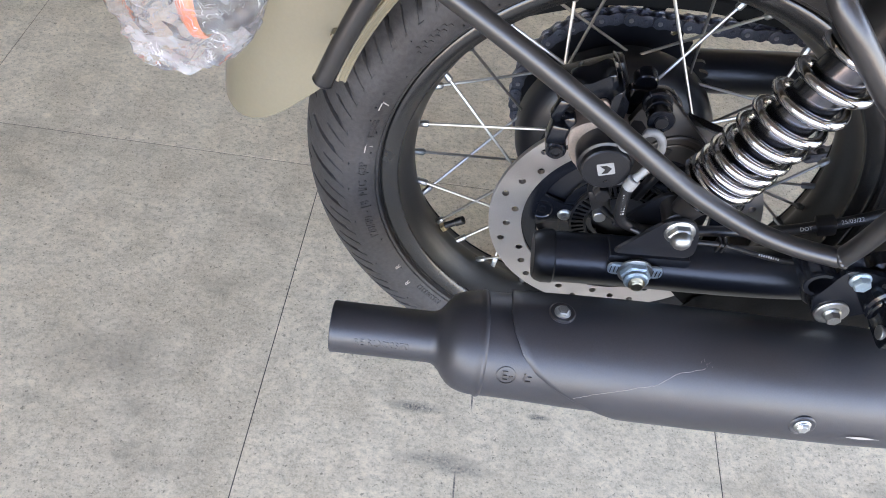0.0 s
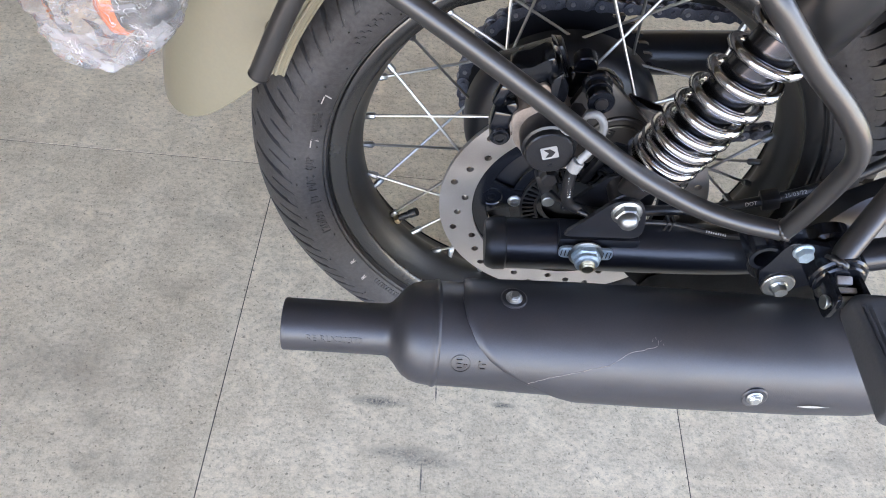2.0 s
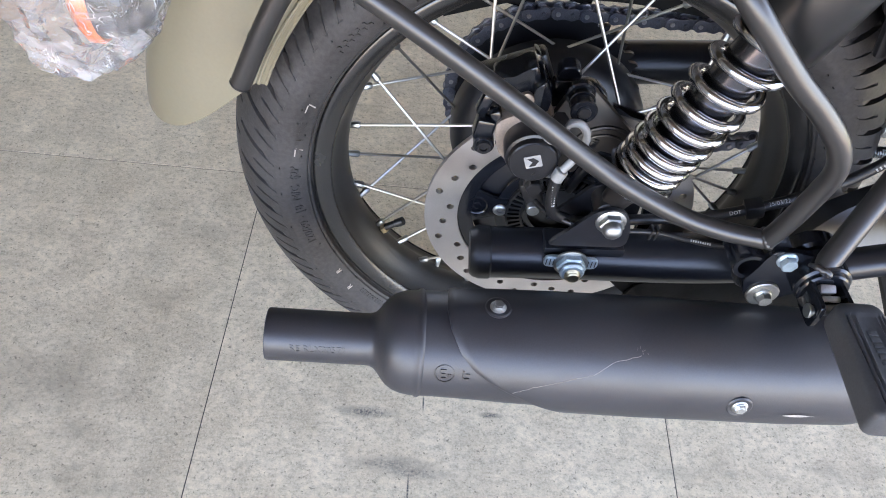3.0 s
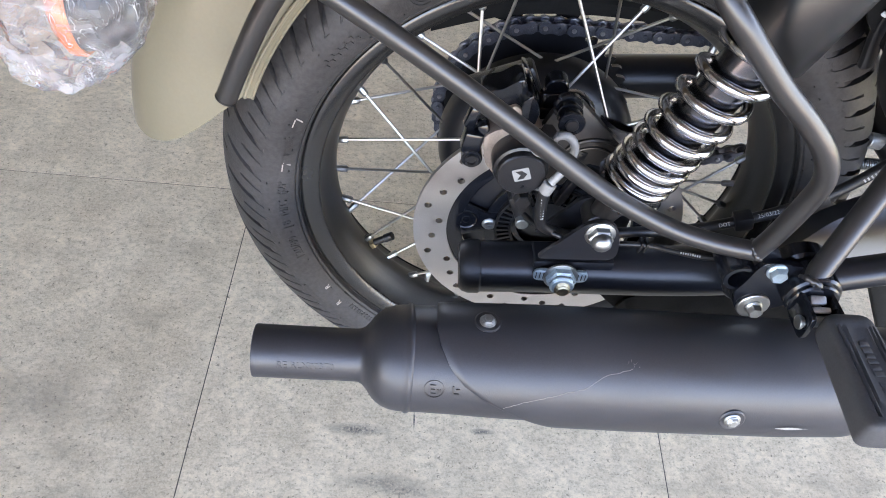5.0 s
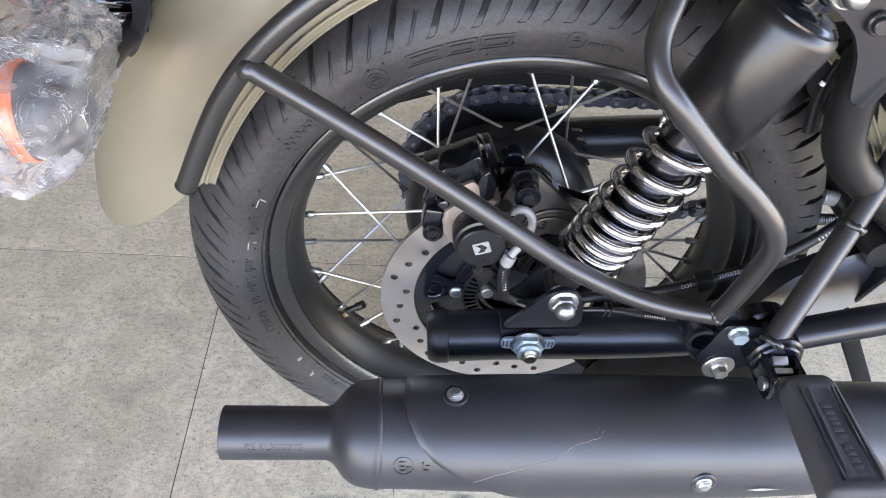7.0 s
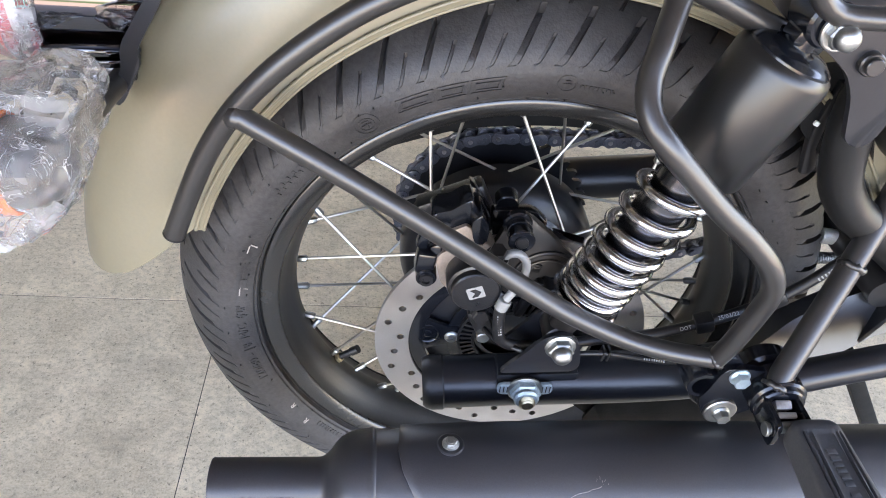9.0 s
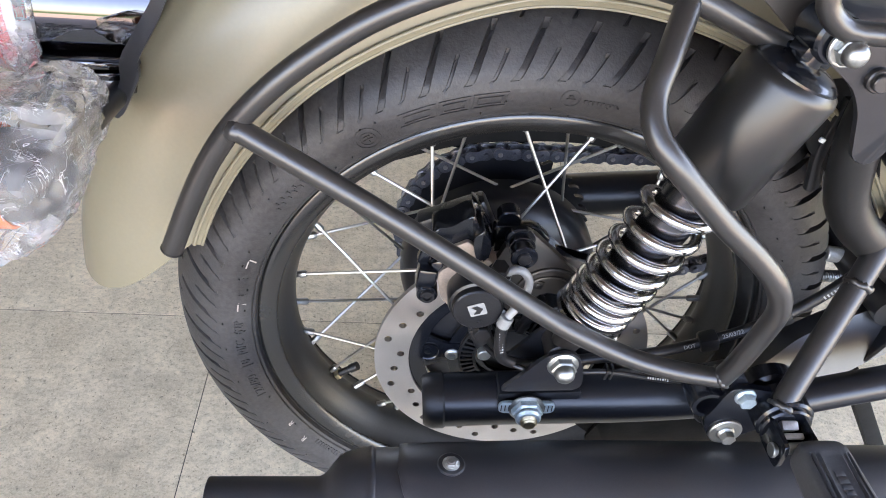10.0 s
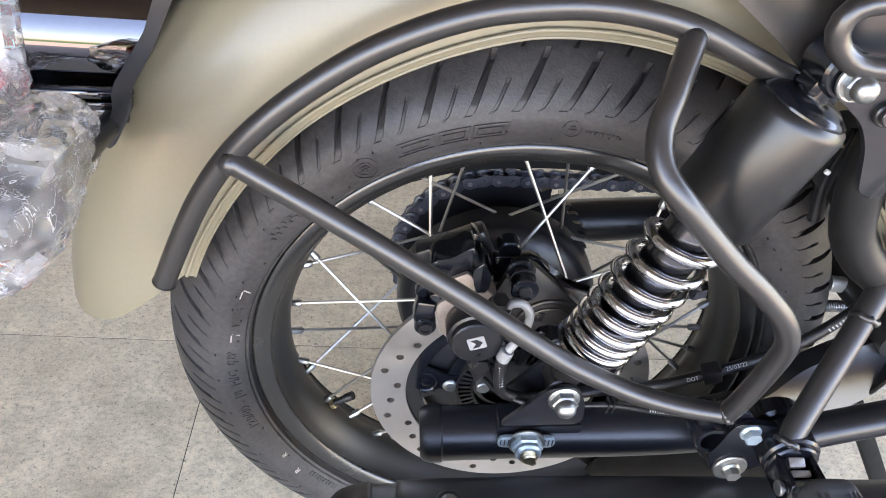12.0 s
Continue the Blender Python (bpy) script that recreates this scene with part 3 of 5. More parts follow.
# brake disc: drilled ring on a black carrier with a tone ring
def drilled_ring(r0, r1, y0, y1, holes, hole_r, seg=216):
    """A ring with drilled holes: a flat sheet with the holes cut by a fine grid, thickened."""
    bm = bmesh.new()
    outer = [bm.verts.new((r1 * math.cos(a), y0, r1 * math.sin(a))) for a in (2 * math.pi * k / seg for k in range(seg))]
    inner_ = [bm.verts.new((r0 * math.cos(a), y0, r0 * math.sin(a))) for a in (2 * math.pi * k / seg for k in range(seg))]
    edges = []
    for loop in (outer, inner_):
        edges += [bm.edges.new((loop[k], loop[(k + 1) % seg])) for k in range(seg)]
    for hr, ha in holes:
        c = Vector((hr * math.cos(ha), y0, hr * math.sin(ha)))
        loop = [bm.verts.new(c + Vector((hole_r * math.cos(q), 0, hole_r * math.sin(q)))) for q in (2 * math.pi * k / 12 for k in range(12))]
        edges += [bm.edges.new((loop[k], loop[(k + 1) % 12])) for k in range(12)]
    bmesh.ops.triangle_fill(bm, use_beauty=True, use_dissolve=False, edges=edges)
    # the fill also closes the holes and the middle: take those faces away again
    def in_gap(f):
        c = f.calc_center_median()
        r = math.hypot(c.x, c.z)
        if r < r0 * 0.995:
            return True
        return any(math.hypot(c.x - hr * math.cos(ha), c.z - hr * math.sin(ha)) < hole_r * 0.9 for hr, ha in holes)
    bmesh.ops.delete(bm, geom=[f for f in bm.faces if in_gap(f)], context="FACES_ONLY")
    made = bmesh.ops.extrude_face_region(bm, geom=list(bm.faces))
    bmesh.ops.translate(bm, vec=(0, y1 - y0, 0), verts=[g for g in made["geom"] if isinstance(g, bmesh.types.BMVert)])
    return bm


holes = []
for k in range(12):
    base = radians(169.0 + 30 * k)
    holes += [(0.1245, base), (0.1165, base + radians(19.8)), (0.1095, base + radians(9.2))]
disc = part("brake_disc", drilled_ring(0.1015, 0.135, -0.0800, -0.0745, holes, 0.0037), DISC, bike, "drilled bare steel brake disc with dark holes", 30)
bm = bmesh.new()
lathe(bm, [(0.1020, -0.0772), (0.1020, -0.0735), (0.0940, -0.0732), (0.0865, -0.0735), (0.0860, -0.0755), (0.0875, -0.0772), (0.0940, -0.0778)], AXLE, 120, closed=True)
lathe(bm, [(0.0635, -0.0745), (0.0630, -0.0700), (0.0300, -0.0680), (0.0300, -0.0730), (0.0400, -0.0735), (0.0620, -0.0750)], AXLE, 96, closed=True)
spider = part("disc_carrier", bm, GLOSS, disc, "black disc carrier")
for k in range(5):
    turn = Matrix.Rotation(-radians(178 + 72 * k), 4, "Y")
    bm = bmesh.new()
    plate(bm, round_corners([(0.0930, 0.0270), (0.0930, -0.0270), (0.0810, -0.0190), (0.0640, -0.0120), (0.0480, -0.0120), (0.0480, 0.0120), (0.0640, 0.0120), (0.0810, 0.0190)], 0.004, 4),
          turn @ side(-0.0722), 0.0040, 0.0008)
    part("carrier_arm", bm, GLOSS, spider)
for k in range(5):
    a = radians(180 + 72 * k)
    c = Vector((0.0583 * math.cos(a), -0.0735, 0.0583 * math.sin(a)))
    bm = bmesh.new()
    lathe(bm, [(0, 0), (0.0085, 0), (0.0085, 0.0012), (0.0066, 0.0042), (0.0048, 0.0050), (0.0030, 0.0046), (0.0026, 0.0030), (0, 0.0030)], basis(c, c - Vector((0, 1, 0))), 20)
    part("disc_bolt", bm, ZINC, disc, "zinc button-head bolt")
    a += radians(-3) if k % 5 == 0 else radians(-4)
    c = Vector((0.0825 * math.cos(a), -0.0760, 0.0825 * math.sin(a)))
    bm = bmesh.new()
    lathe(bm, [(0.0112, 0), (0.0108, 0.0018), (0.0098, 0.0010), (0.0095, -0.001), (0.004, -0.001), (0.0038, 0.0015), (0, 0.002)], basis(c, c - Vector((0, 1, 0))), 20)
    part("carrier_boss", bm, GLOSS, disc)
bm = bmesh.new()
for k in range(48):
    a = radians(7.5 * k)
    u, w = Vector((math.cos(a), 0, math.sin(a))), Vector((-math.sin(a), 0, math.cos(a)))
    m = Matrix(((u.x, 0, w.x, 0.0445 * u.x), (0, 1, 0, -0.0765), (u.z, 0, w.z, 0.0445 * u.z), (0, 0, 0, 1)))
    block(bm, m, (0.013, 0.003, 0.0030), 0)
lathe(bm, [(0.0505, -0.0785), (0.0530, -0.0785), (0.0530, -0.0745), (0.0505, -0.0745)], AXLE, 72, closed=True)
lathe(bm, [(0.0360, -0.0785), (0.0385, -0.0785), (0.0385, -0.0745), (0.0360, -0.0745)], AXLE, 72, closed=True)
part("tone_ring", bm, PLASTIC, disc, "slotted black speed sensor ring", 0)

# ---- final drive on the far side ----
SP_R, CH_Y = 0.112, 0.128
bm = bmesh.new()
teeth = []
for k in range(44 * 4):
    a = 2 * math.pi * k / 176
    rr = SP_R - 0.004 + (0.0085 if k % 4 == 1 else 0.006 if k % 4 == 2 else 0.0)
    teeth.append((rr * math.cos(a), rr * math.sin(a)))
plate(bm, teeth, side(CH_Y + 0.003), 0.006, 0)
part("rear_sprocket", bm, ARM, bike, "black steel rear sprocket")


def chain_path(s):
    """Distance along the chain's pitch line to place and direction (x, z); 0 at the upper run's front end."""
    r, zc, t1, t2 = SP_R - 0.001, 0.001, -0.016, 0.250
    up1 = Vector((r * math.sin(t1), r * math.cos(t1)))
    d1 = Vector((-math.cos(t1), math.sin(t1)))
    run = 0.46
    arc = r * (math.pi + t1 + t2)
    if s < run:
        p = up1 - d1 * (run - s)
        return Vector((p.x, p.y + zc - 0.003 * math.sin(math.pi * s / run))), d1
    if s < run + arc:
        a = math.pi / 2 - t1 + (s - run) / r
        return Vector((r * math.cos(a), r * math.sin(a) + zc)), Vector((-math.sin(a), math.cos(a)))
    q = s - run - arc
    d2 = Vector((math.cos(t2), math.sin(t2)))
    return Vector((r * math.sin(t2), zc - r * math.cos(t2))) + d2 * q, d2


chain = new("chain")
chain.parent = bike
chain["label"] = "dark oiled roller chain"


def link_mesh(outer):
    bm = bmesh.new()
    hw, waist = 0.0076, 0.0054
    pts = []
    L = 0.015875
    for k in range(13):
        a = math.pi / 2 + math.pi * k / 12
        pts.append((-L / 2 + hw * math.cos(a), hw * math.sin(a)))
    pts.append((0, -waist))
    for k in range(13):
        a = -math.pi / 2 + math.pi * k / 12
        pts.append((L / 2 + hw * math.cos(a), hw * math.sin(a)))
    pts.append((0, waist))
    w = 0.0088 if outer else 0.0062
    me = bpy.data.meshes.new("chain_link")
    plate(bm, pts, side(-w + 0.0018), 0.0018, 0.0004)
    plate(bm, pts, side(w), 0.0018, 0.0004)
    bm.faces.ensure_lookup_table()
    plates = len(bm.faces)
    if outer:
        for sx in (-1, 1):
            rod(bm, (sx * L / 2, -w - 0.0018, 0), (sx * L / 2, w + 0.0018, 0), 0.0027, 10)
    else:
        for sx in (-1, 1):
            rod(bm, (sx * L / 2, -w, 0), (sx * L / 2, w, 0), 0.0050, 10)
    bmesh.ops.recalc_face_normals(bm, faces=bm.faces)
    for k, f in enumerate(bm.faces):
        f.material_index = 1 if k >= plates else 0
    bm.to_mesh(me)
    bm.free()
    tidy(me, CHAIN, 30)
    me.materials.append(PIN)
    return me


links = [link_mesh(True), link_mesh(False)]
for k in range(76):
    p, d = chain_path(0.0159 * (k + 0.5))
    ob = new("chain_link", links[k % 2])
    ob.parent = chain
    a = math.atan2(d.y, d.x)
    ob.matrix_local = Matrix.Translation((p.x, CH_Y, p.y)) @ Matrix.Rotation(-a, 4, "Y")

# chain guard over the upper run
bm = bmesh.new()
guard_line = smooth_line([(-0.128, 0.126, 0.122), (-0.075, 0.126, 0.140), (-0.030, 0.126, 0.151), (0.060, 0.126, 0.156), (0.160, 0.126, 0.147), (0.320, 0.126, 0.134)], 0.012)
ridge = []
for p in guard_line:
    ridge.append([bm.verts.new(p + Vector((0, y, z))) for y, z in ((-0.022, -0.016), (-0.0225, -0.002), (-0.019, 0.002), (0.019, 0.002), (0.0225, -0.002), (0.022, -0.016), (0.019, -0.002), (-0.019, -0.002))])
for a, b in zip(ridge, ridge[1:]):
    for k in range(8):
        bm.faces.new((a[k], a[(k + 1) % 8], b[(k + 1) % 8], b[k]))
bm.faces.new(ridge[0])
bm.faces.new(ridge[-1][::-1])
chain_guard = part("chain_guard", bm, SHADE_BLACK, bike, "black chain guard")
for gx, gz, gw in ((-0.040, 0.122, 0.030), (0.026, 0.132, 0.026), (0.130, 0.122, 0.034)):
    bm = bmesh.new()
    block(bm, Matrix.Translation((gx, 0.143, gz)) @ Matrix.Rotation(0.2, 4, "Y"), (gw, 0.006, 0.036), 0.002)
    part("guard_hanger", bm, SHADE_BLACK, chain_guard)

# ---- swinging arm ----
bm = bmesh.new()
near = [(-0.075, -0.120, -0.0165), (0.0, -0.120, -0.0115), (0.10, -0.120, -0.007), (0.17, -0.120, 0.000), (0.215, -0.117, 0.008)]
arm_line = smooth_line(near, 0.01)
sweep(bm, arm_line, 0.0255, 32, start=(0, 0, 1))
arm = part("swinging_arm", bm, ARM, bike, "gloss black tubular swinging arm")
bm = bmesh.new()
lathe(bm, [(0, -0.007), (0.022, -0.007), (0.0248, -0.004), (0.0268, 0.002), (0.0268, 0.012), (0.0252, 0.014)], basis((-0.081, -0.120, -0.0169), (0, -0.120, -0.0115)), 40)
part("end_plug", bm, PLASTIC, arm, "black plastic end plug")
bm = bmesh.new()
plate(bm, round_corners([(0.185, 0.018), (0.229, 0.0369), (0.2576, 0.0622), (0.2933, 0.0803), (0.360, 0.105), (0.460, 0.125), (0.460, 0.078), (0.3412, 0.0472), (0.3055, 0.0265), (0.2447, 0.0040), (0.190, -0.020)], 0.010, 4), Matrix.Translation((0, -0.105, 0.05)) @ Matrix.Rotation(radians(-26), 4, "X") @ Matrix.Translation((0, 0.105, -0.05)) @ side(-0.088), 0.030, 0.005)
part("arm_beam", bm, SATIN, arm, "flat-sided satin black front half of the arm")
bm = bmesh.new()
far = [(-0.07, 0.168, 0.012), (0.08, 0.166, 0.028), (0.20, 0.163, 0.041), (0.32, 0.158, 0.053), (0.50, 0.142, 0.070)]
sweep(bm, smooth_line(far, 0.01), 0.0265, 28, start=(0, 0, 1))
part("far_arm", bm, ARM, arm)
bm = bmesh.new()
sweep(bm, [(0.46, -0.10, 0.092), (0.46, 0.145, 0.067)], 0.026, 24)
part("cross_tube", bm, ARM, arm)
# backing plate carried down to stand in for the shade under the arm
bm = bmesh.new()
plate(bm, round_corners([(0.040, -0.034), (0.085, -0.016), (0.180, -0.004), (0.270, 0.012), (0.300, -0.030), (0.290, -0.110), (0.120, -0.115), (0.075, -0.075)], 0.010, 4), side(-0.096), 0.006, 0.001)
part("arm_web", bm, SHADE_BLACK, arm, "black plate under the arm, carried down to fill its shade")
bm = bmesh.new()
plate(bm, round_corners([(0.086, -0.095), (0.0973, -0.0675), (0.1109, -0.0627), (0.1365, -0.0590), (0.1513, -0.0485), (0.1819, -0.0329), (0.250, -0.006), (0.300, -0.030), (0.290, -0.110), (0.120, -0.115)], 0.006, 4), side(-0.103), 0.003, 0.001)
part("arm_gusset", bm, SHADE_BLACK, arm, "wavy-edged black gusset plate")
# axle nut, washer and adjuster marks
bm = bmesh.new()
lathe(bm, [(0, 0), (0.0165, 0), (0.0165, 0.002), (0.0150, 0.0026), (0, 0.0026)], basis((0.006, -0.1455, 0.005), (0.006, -0.2, 0.005)), 32)
nut = part("axle_washer", bm, ZINC, arm, "thick zinc washer")
bm = bmesh.new()
hexagon(bm, (0.006, -0.1475, 0.005), (0.006, -0.1550, 0.005), 0.0250, 0.2)
lathe(bm, [(0.0118, 0), (0.0118, 0.0020), (0.0100, 0.004), (0, 0.004)], basis((0.006, -0.1565, 0.005), (0.006, -0.2, 0.005)), 28)
part("axle_nut", bm, ZINC_BLUE, arm, "bluish zinc flanged axle nut")
bm = bmesh.new()
prof = [(0, 0)]
for k in range(7):
    prof += [(0.0076, k * 0.0012), (0.0068, k * 0.0012 + 0.0006)]
prof += [(0.0066, 0.0086), (0.0052, 0.0098), (0.0040, 0.0092), (0, 0.0090)]
lathe(bm, prof, basis((0.006, -0.1565, 0.005), (0.006, -0.2, 0.005)), 20)
part("axle_thread", bm, BRASS, arm, "brassy threaded axle end")
bm = bmesh.new()
plate(bm, round_corners([(-0.026, -0.0065), (0.026, -0.0065), (0.026, 0.0075), (-0.026, 0.0075)], 0.0065), side(-0.1435) @ Matrix.Translation((0.006, 0.005, 0)), 0.0035, 0.0005)
scale = part("adjuster_scale", bm, ZINC_BLUE, arm, "zinc chain adjuster plate with stamped marks")
for sx in (-0.0235, -0.0200, -0.0165, 0.0165, 0.0200, 0.0235):
    bm = bmesh.new()
    block(bm, Matrix.Translation((0.006 + sx, -0.1471, 0.0055)), (0.0009, 0.0006, 0.0080), 0)
    part("adjuster_mark", bm, PLASTIC, scale, "", 0)
# shock mount: two cheek plates and a bolt with an acorn nut
tri = round_corners([(-0.024, 0.028), (-0.010, 0.044), (0.017, 0.0790), (0.041, 0.0790), (0.0495, 0.058), (0.052, 0.032)], 0.011, 6)
for y in (-0.1430, -0.1100):
    bm = bmesh.new()
    plate(bm, tri, side(y), 0.004, 0.0008)
    part("shock_mount_plate", bm, ARM, arm)
bm = bmesh.new()
plate(bm, round_corners([(-0.020, 0.006), (0.056, 0.010), (0.056, 0.020), (-0.020, 0.016)], 0.002), side(-0.113), 0.026, 0.001)
part("shock_mount_base", bm, ARM, arm)
AC = Vector((0.029, -0.147, 0.0655))
bm = bmesh.new()
lathe(bm, [(0, 0), (0.0138, 0), (0.0138, 0.0020), (0.012, 0.003), (0, 0.003)], basis(AC, AC - Vector((0, 1, 0))), 32)
hexagon(bm, AC - Vector((0, 0.003, 0)), AC - Vector((0, 0.0095, 0)), 0.0198, 0.2)
lathe(bm, [(0.0092, 0), (0.0090, 0.002), (0.0080, 0.0055), (0.0055, 0.0080), (0, 0.0092)], basis(AC - Vector((0, 0.0095, 0)), AC - Vector((0, 1, 0))), 28)
part("acorn_nut", bm, ZINC, arm, "bright domed nut on the lower damper bolt")
# ---- rear damper ----
S0, S1 = Vector((0.029, -0.128, 0.0655)), Vector((0.141, -0.150, 0.373))
SM = basis(S0, S1)
SL = (S1 - S0).length
bm = bmesh.new()
lathe(bm, [(0.0185, 0.030), (0.0195, 0.034), (0.0195, 0.262), (0.0, 0.262)], SM, 40)
damper = part("damper_tube", bm, TUBE, bike, "dark polished inner tube of the rear damper")
bm = bmesh.new()
rod(bm, S0 + Vector((0, -0.012, 0)), S0 + Vector((0, 0.016, 0)), 0.0135, 28)
lathe(bm, [(0.0, 0.0), (0.0120, 0.008), (0.0135, 0.020), (0.0170, 0.030), (0.0215, 0.040), (0.0225, 0.046), (0.0, 0.046)], SM, 32)
part("lower_eye", bm, CARRIER, damper, "grey-black lower damper eye")
bm = bmesh.new()
lathe(bm, [(0.0, 0.0485), (0.0300, 0.0485), (0.0318, 0.0510), (0.0300, 0.0530), (0.0, 0.0540)], SM, 48)
part("spring_seat", bm, CHROME, damper, "chrome spring seat")


def spring():
    line, turns = [], 9.5
    z0, z1 = 0.0580, 0.240
    n = int(turns * 40)
    for k in range(n + 1):
        q = k / n
        grow = 0.56 * q + 0.44 * q ** 2.5
        a = q * turns * 2 * math.pi + 2.4
        line.append(SM @ Vector((0.0262 * math.cos(a), 0.0262 * math.sin(a), z0 + (z1 - z0) * grow)))
    bm = bmesh.new()
    sweep(bm, line, 0.0045, 12)
    return bm


part("spring", spring(), CHROME, damper, "bright chrome coil spring, wound closer at its foot", 60)
bm = bmesh.new()
C0, C1, CR = 0.206, 0.298, 0.0342
lathe(bm, [(0.0320, C0 + 0.002), (CR - 0.0008, C0), (CR, C0 + 0.002), (CR, C1 - 0.006), (CR - 0.0015, C1 - 0.001), (CR - 0.005, C1 + 0.002),
           (CR - 0.0055, C1 - 0.0005), (0.0285, C1 - 0.001), (0.0285, C0 + 0.006), (0.0320, C0 + 0.002)], SM, 72)
part("spring_shroud", bm, SHROUD, damper, "satin black metal shroud over the spring")
bm = bmesh.new()
lathe(bm, [(0.0300, C1 - 0.001), (0.0297, C1 + 0.003), (0.0285, C1 + 0.0035), (0.0270, C1 + 0.0050), (0.0225, C1 + 0.0075), (0.0150, C1 + 0.0090), (0.0, C1 + 0.0095)], SM, 56)
part("shroud_cap", bm, GLOSS, damper, "shiny black domed cap")
bm = bmesh.new()
lathe(bm, [(0.0, 0.300), (0.0110, 0.300), (0.0110, SL - 0.010), (0.0, SL - 0.010)], SM, 20)
m = SM @ Matrix.Translation((0, 0, SL - 0.014))
block(bm, m, (0.022, 0.020, 0.012), 0.002)
rod(bm, S1 + Vector((0, -0.016, 0)), S1 + Vector((0, 0.016, 0)), 0.0155, 28)
part("upper_eye", bm, GLOSS, damper, "black upper damper eye")
bm = bmesh.new()
block(bm, SM @ Matrix.Translation((-0.004, 0.018, C1 + 0.008)) @ Matrix.Rotation(0.3, 4, "X"), (0.020, 0.014, 0.012), 0.004, 3)
part("bump_stop", bm, GLOSS, damper, "shiny black rubber bump stop")
TB = S1 + Vector((0.0035, -0.018, -0.002))
bm = bmesh.new()
lathe(bm, [(0, 0), (0.0122, 0), (0.0122, 0.0022), (0.0112, 0.003), (0, 0.003)], basis(TB, TB - Vector((0, 1, 0))), 36)
part("large_washer", bm, ZINC, damper, "large zinc washer")
bm = bmesh.new()
hexagon(bm, TB - Vector((0, 0.003, 0)), TB - Vector((0, 0.0090, 0)), 0.0168, 0.2)
lathe(bm, [(0.0080, 0), (0.0078, 0.002), (0.0070, 0.0050), (0.0048, 0.0072), (0, 0.0081)], basis(TB - Vector((0, 0.0090, 0)), TB - Vector((0, 1, 0))), 32)
part("top_acorn_nut", bm, ZINC, damper, "bright domed nut on the upper damper bolt")

# ---- guard rails round the mudguard ----
rail_pts = [(-0.290, -0.129, 0.168), (-0.2722, -0.131, 0.2090), (-0.2540, -0.132, 0.2465), (-0.2325, -0.134, 0.2800), (-0.207, -0.135, 0.3085), (-0.178, -0.135, 0.3335),
            (-0.1435, -0.135, 0.3575), (-0.110, -0.135, 0.3745), (-0.0765, -0.135, 0.3865), (-0.044, -0.135, 0.3925), (-0.010, -0.135, 0.3950), (0.024, -0.135, 0.3920),
            (0.058, -0.134, 0.3835), (0.095, -0.132, 0.368), (0.123, -0.130, 0.356), (0.160, -0.120, 0.342)]
bm = bmesh.new()
sweep(bm, smooth_line(rail_pts), 0.0083, 24)
rail = part("guard_rail", bm, SATIN, bike, "satin black tube that follows the mudguard")
bm = bmesh.new()
d = (Vector(rail_pts[0]) - Vector(rail_pts[1])).normalized()
p = Vector(rail_pts[0])
lathe(bm, [(0.0086, -0.002), (0.0088, -0.0002), (0.0080, 0.0008), (0.0068, 0.0008), (0.0064, -0.0006), (0.0, -0.0002)], basis(p, p + d), 28)
part("rail_plug", bm, PLASTIC, rail, "black plastic tube plug")
bm = bmesh.new()
strut_pts = [(-0.2300, -0.1385, 0.2830), (-0.158, -0.151, 0.244), (-0.078, -0.157, 0.192), (-0.009, -0.163, 0.145), (0.029, -0.169, 0.124), (0.072, -0.175, 0.106), (0.110, -0.181, 0.098), (0.146, -0.187, 0.0965)]
sweep(bm, smooth_line(strut_pts), 0.0084, 24)
part("strut", bm, SATIN, rail)
bm = bmesh.new()
loop_pts = [(0.0515, -0.142, 0.3800), (0.040, -0.164, 0.356), (0.033, -0.177, 0.336), (0.035, -0.190, 0.320), (0.049, -0.200, 0.304), (0.088, -0.204, 0.266), (0.120, -0.206, 0.239),
            (0.141, -0.208, 0.217), (0.153, -0.206, 0.193), (0.155, -0.200, 0.164), (0.151, -0.193, 0.122), (0.147, -0.187, 0.095)]
sweep(bm, smooth_line(loop_pts), 0.0084, 24)
lathe(bm, [(0.0086 * math.cos(q), 0.0086 * math.sin(q)) for q in (k * math.pi / 16 for k in range(8))] + [(0.0, 0.0086)], basis(loop_pts[0], Vector(loop_pts[0]) * 2 - Vector(loop_pts[1])), 24)
part("loop", bm, SATIN, rail)


def weld_bead(name, centre, axis, r, parent, seed, fat=0.0022):
    """A lumpy ring of weld metal."""
    rg = random.Random(seed)
    u = Vector(axis).normalized()
    a0 = u.orthogonal().normalized()
    b0 = u.cross(a0)
    line = []
    for k in range(33):
        a = 2 * math.pi * k / 32
        line.append(Vector(centre) + (a0 * math.cos(a) + b0 * math.sin(a)) * (r + rg.uniform(-0.0006, 0.0006)) + u * rg.uniform(-0.0008, 0.0008))
    bm = bmesh.new()
    sweep(bm, line, [fat * rg.uniform(0.75, 1.25) for _ in line], 8, cap=False)
    return part(name, bm, SATIN, parent, "", 80)


bm = bmesh.new()
lathe(bm, [(0, -0.0030), (0.0055, -0.0022), (0.0082, 0.0008), (0.0090, 0.0040), (0.0085, 0.0075)], basis((-0.2325, -0.1385, 0.2830), (-0.158, -0.151, 0.244)), 28)
part("strut_end", bm, SATIN, rail)
weld_bead("weld", (0.147, -0.187, 0.0975), (0.03, -0.006, 0.03), 0.0078, rail, 3, 0.0024)

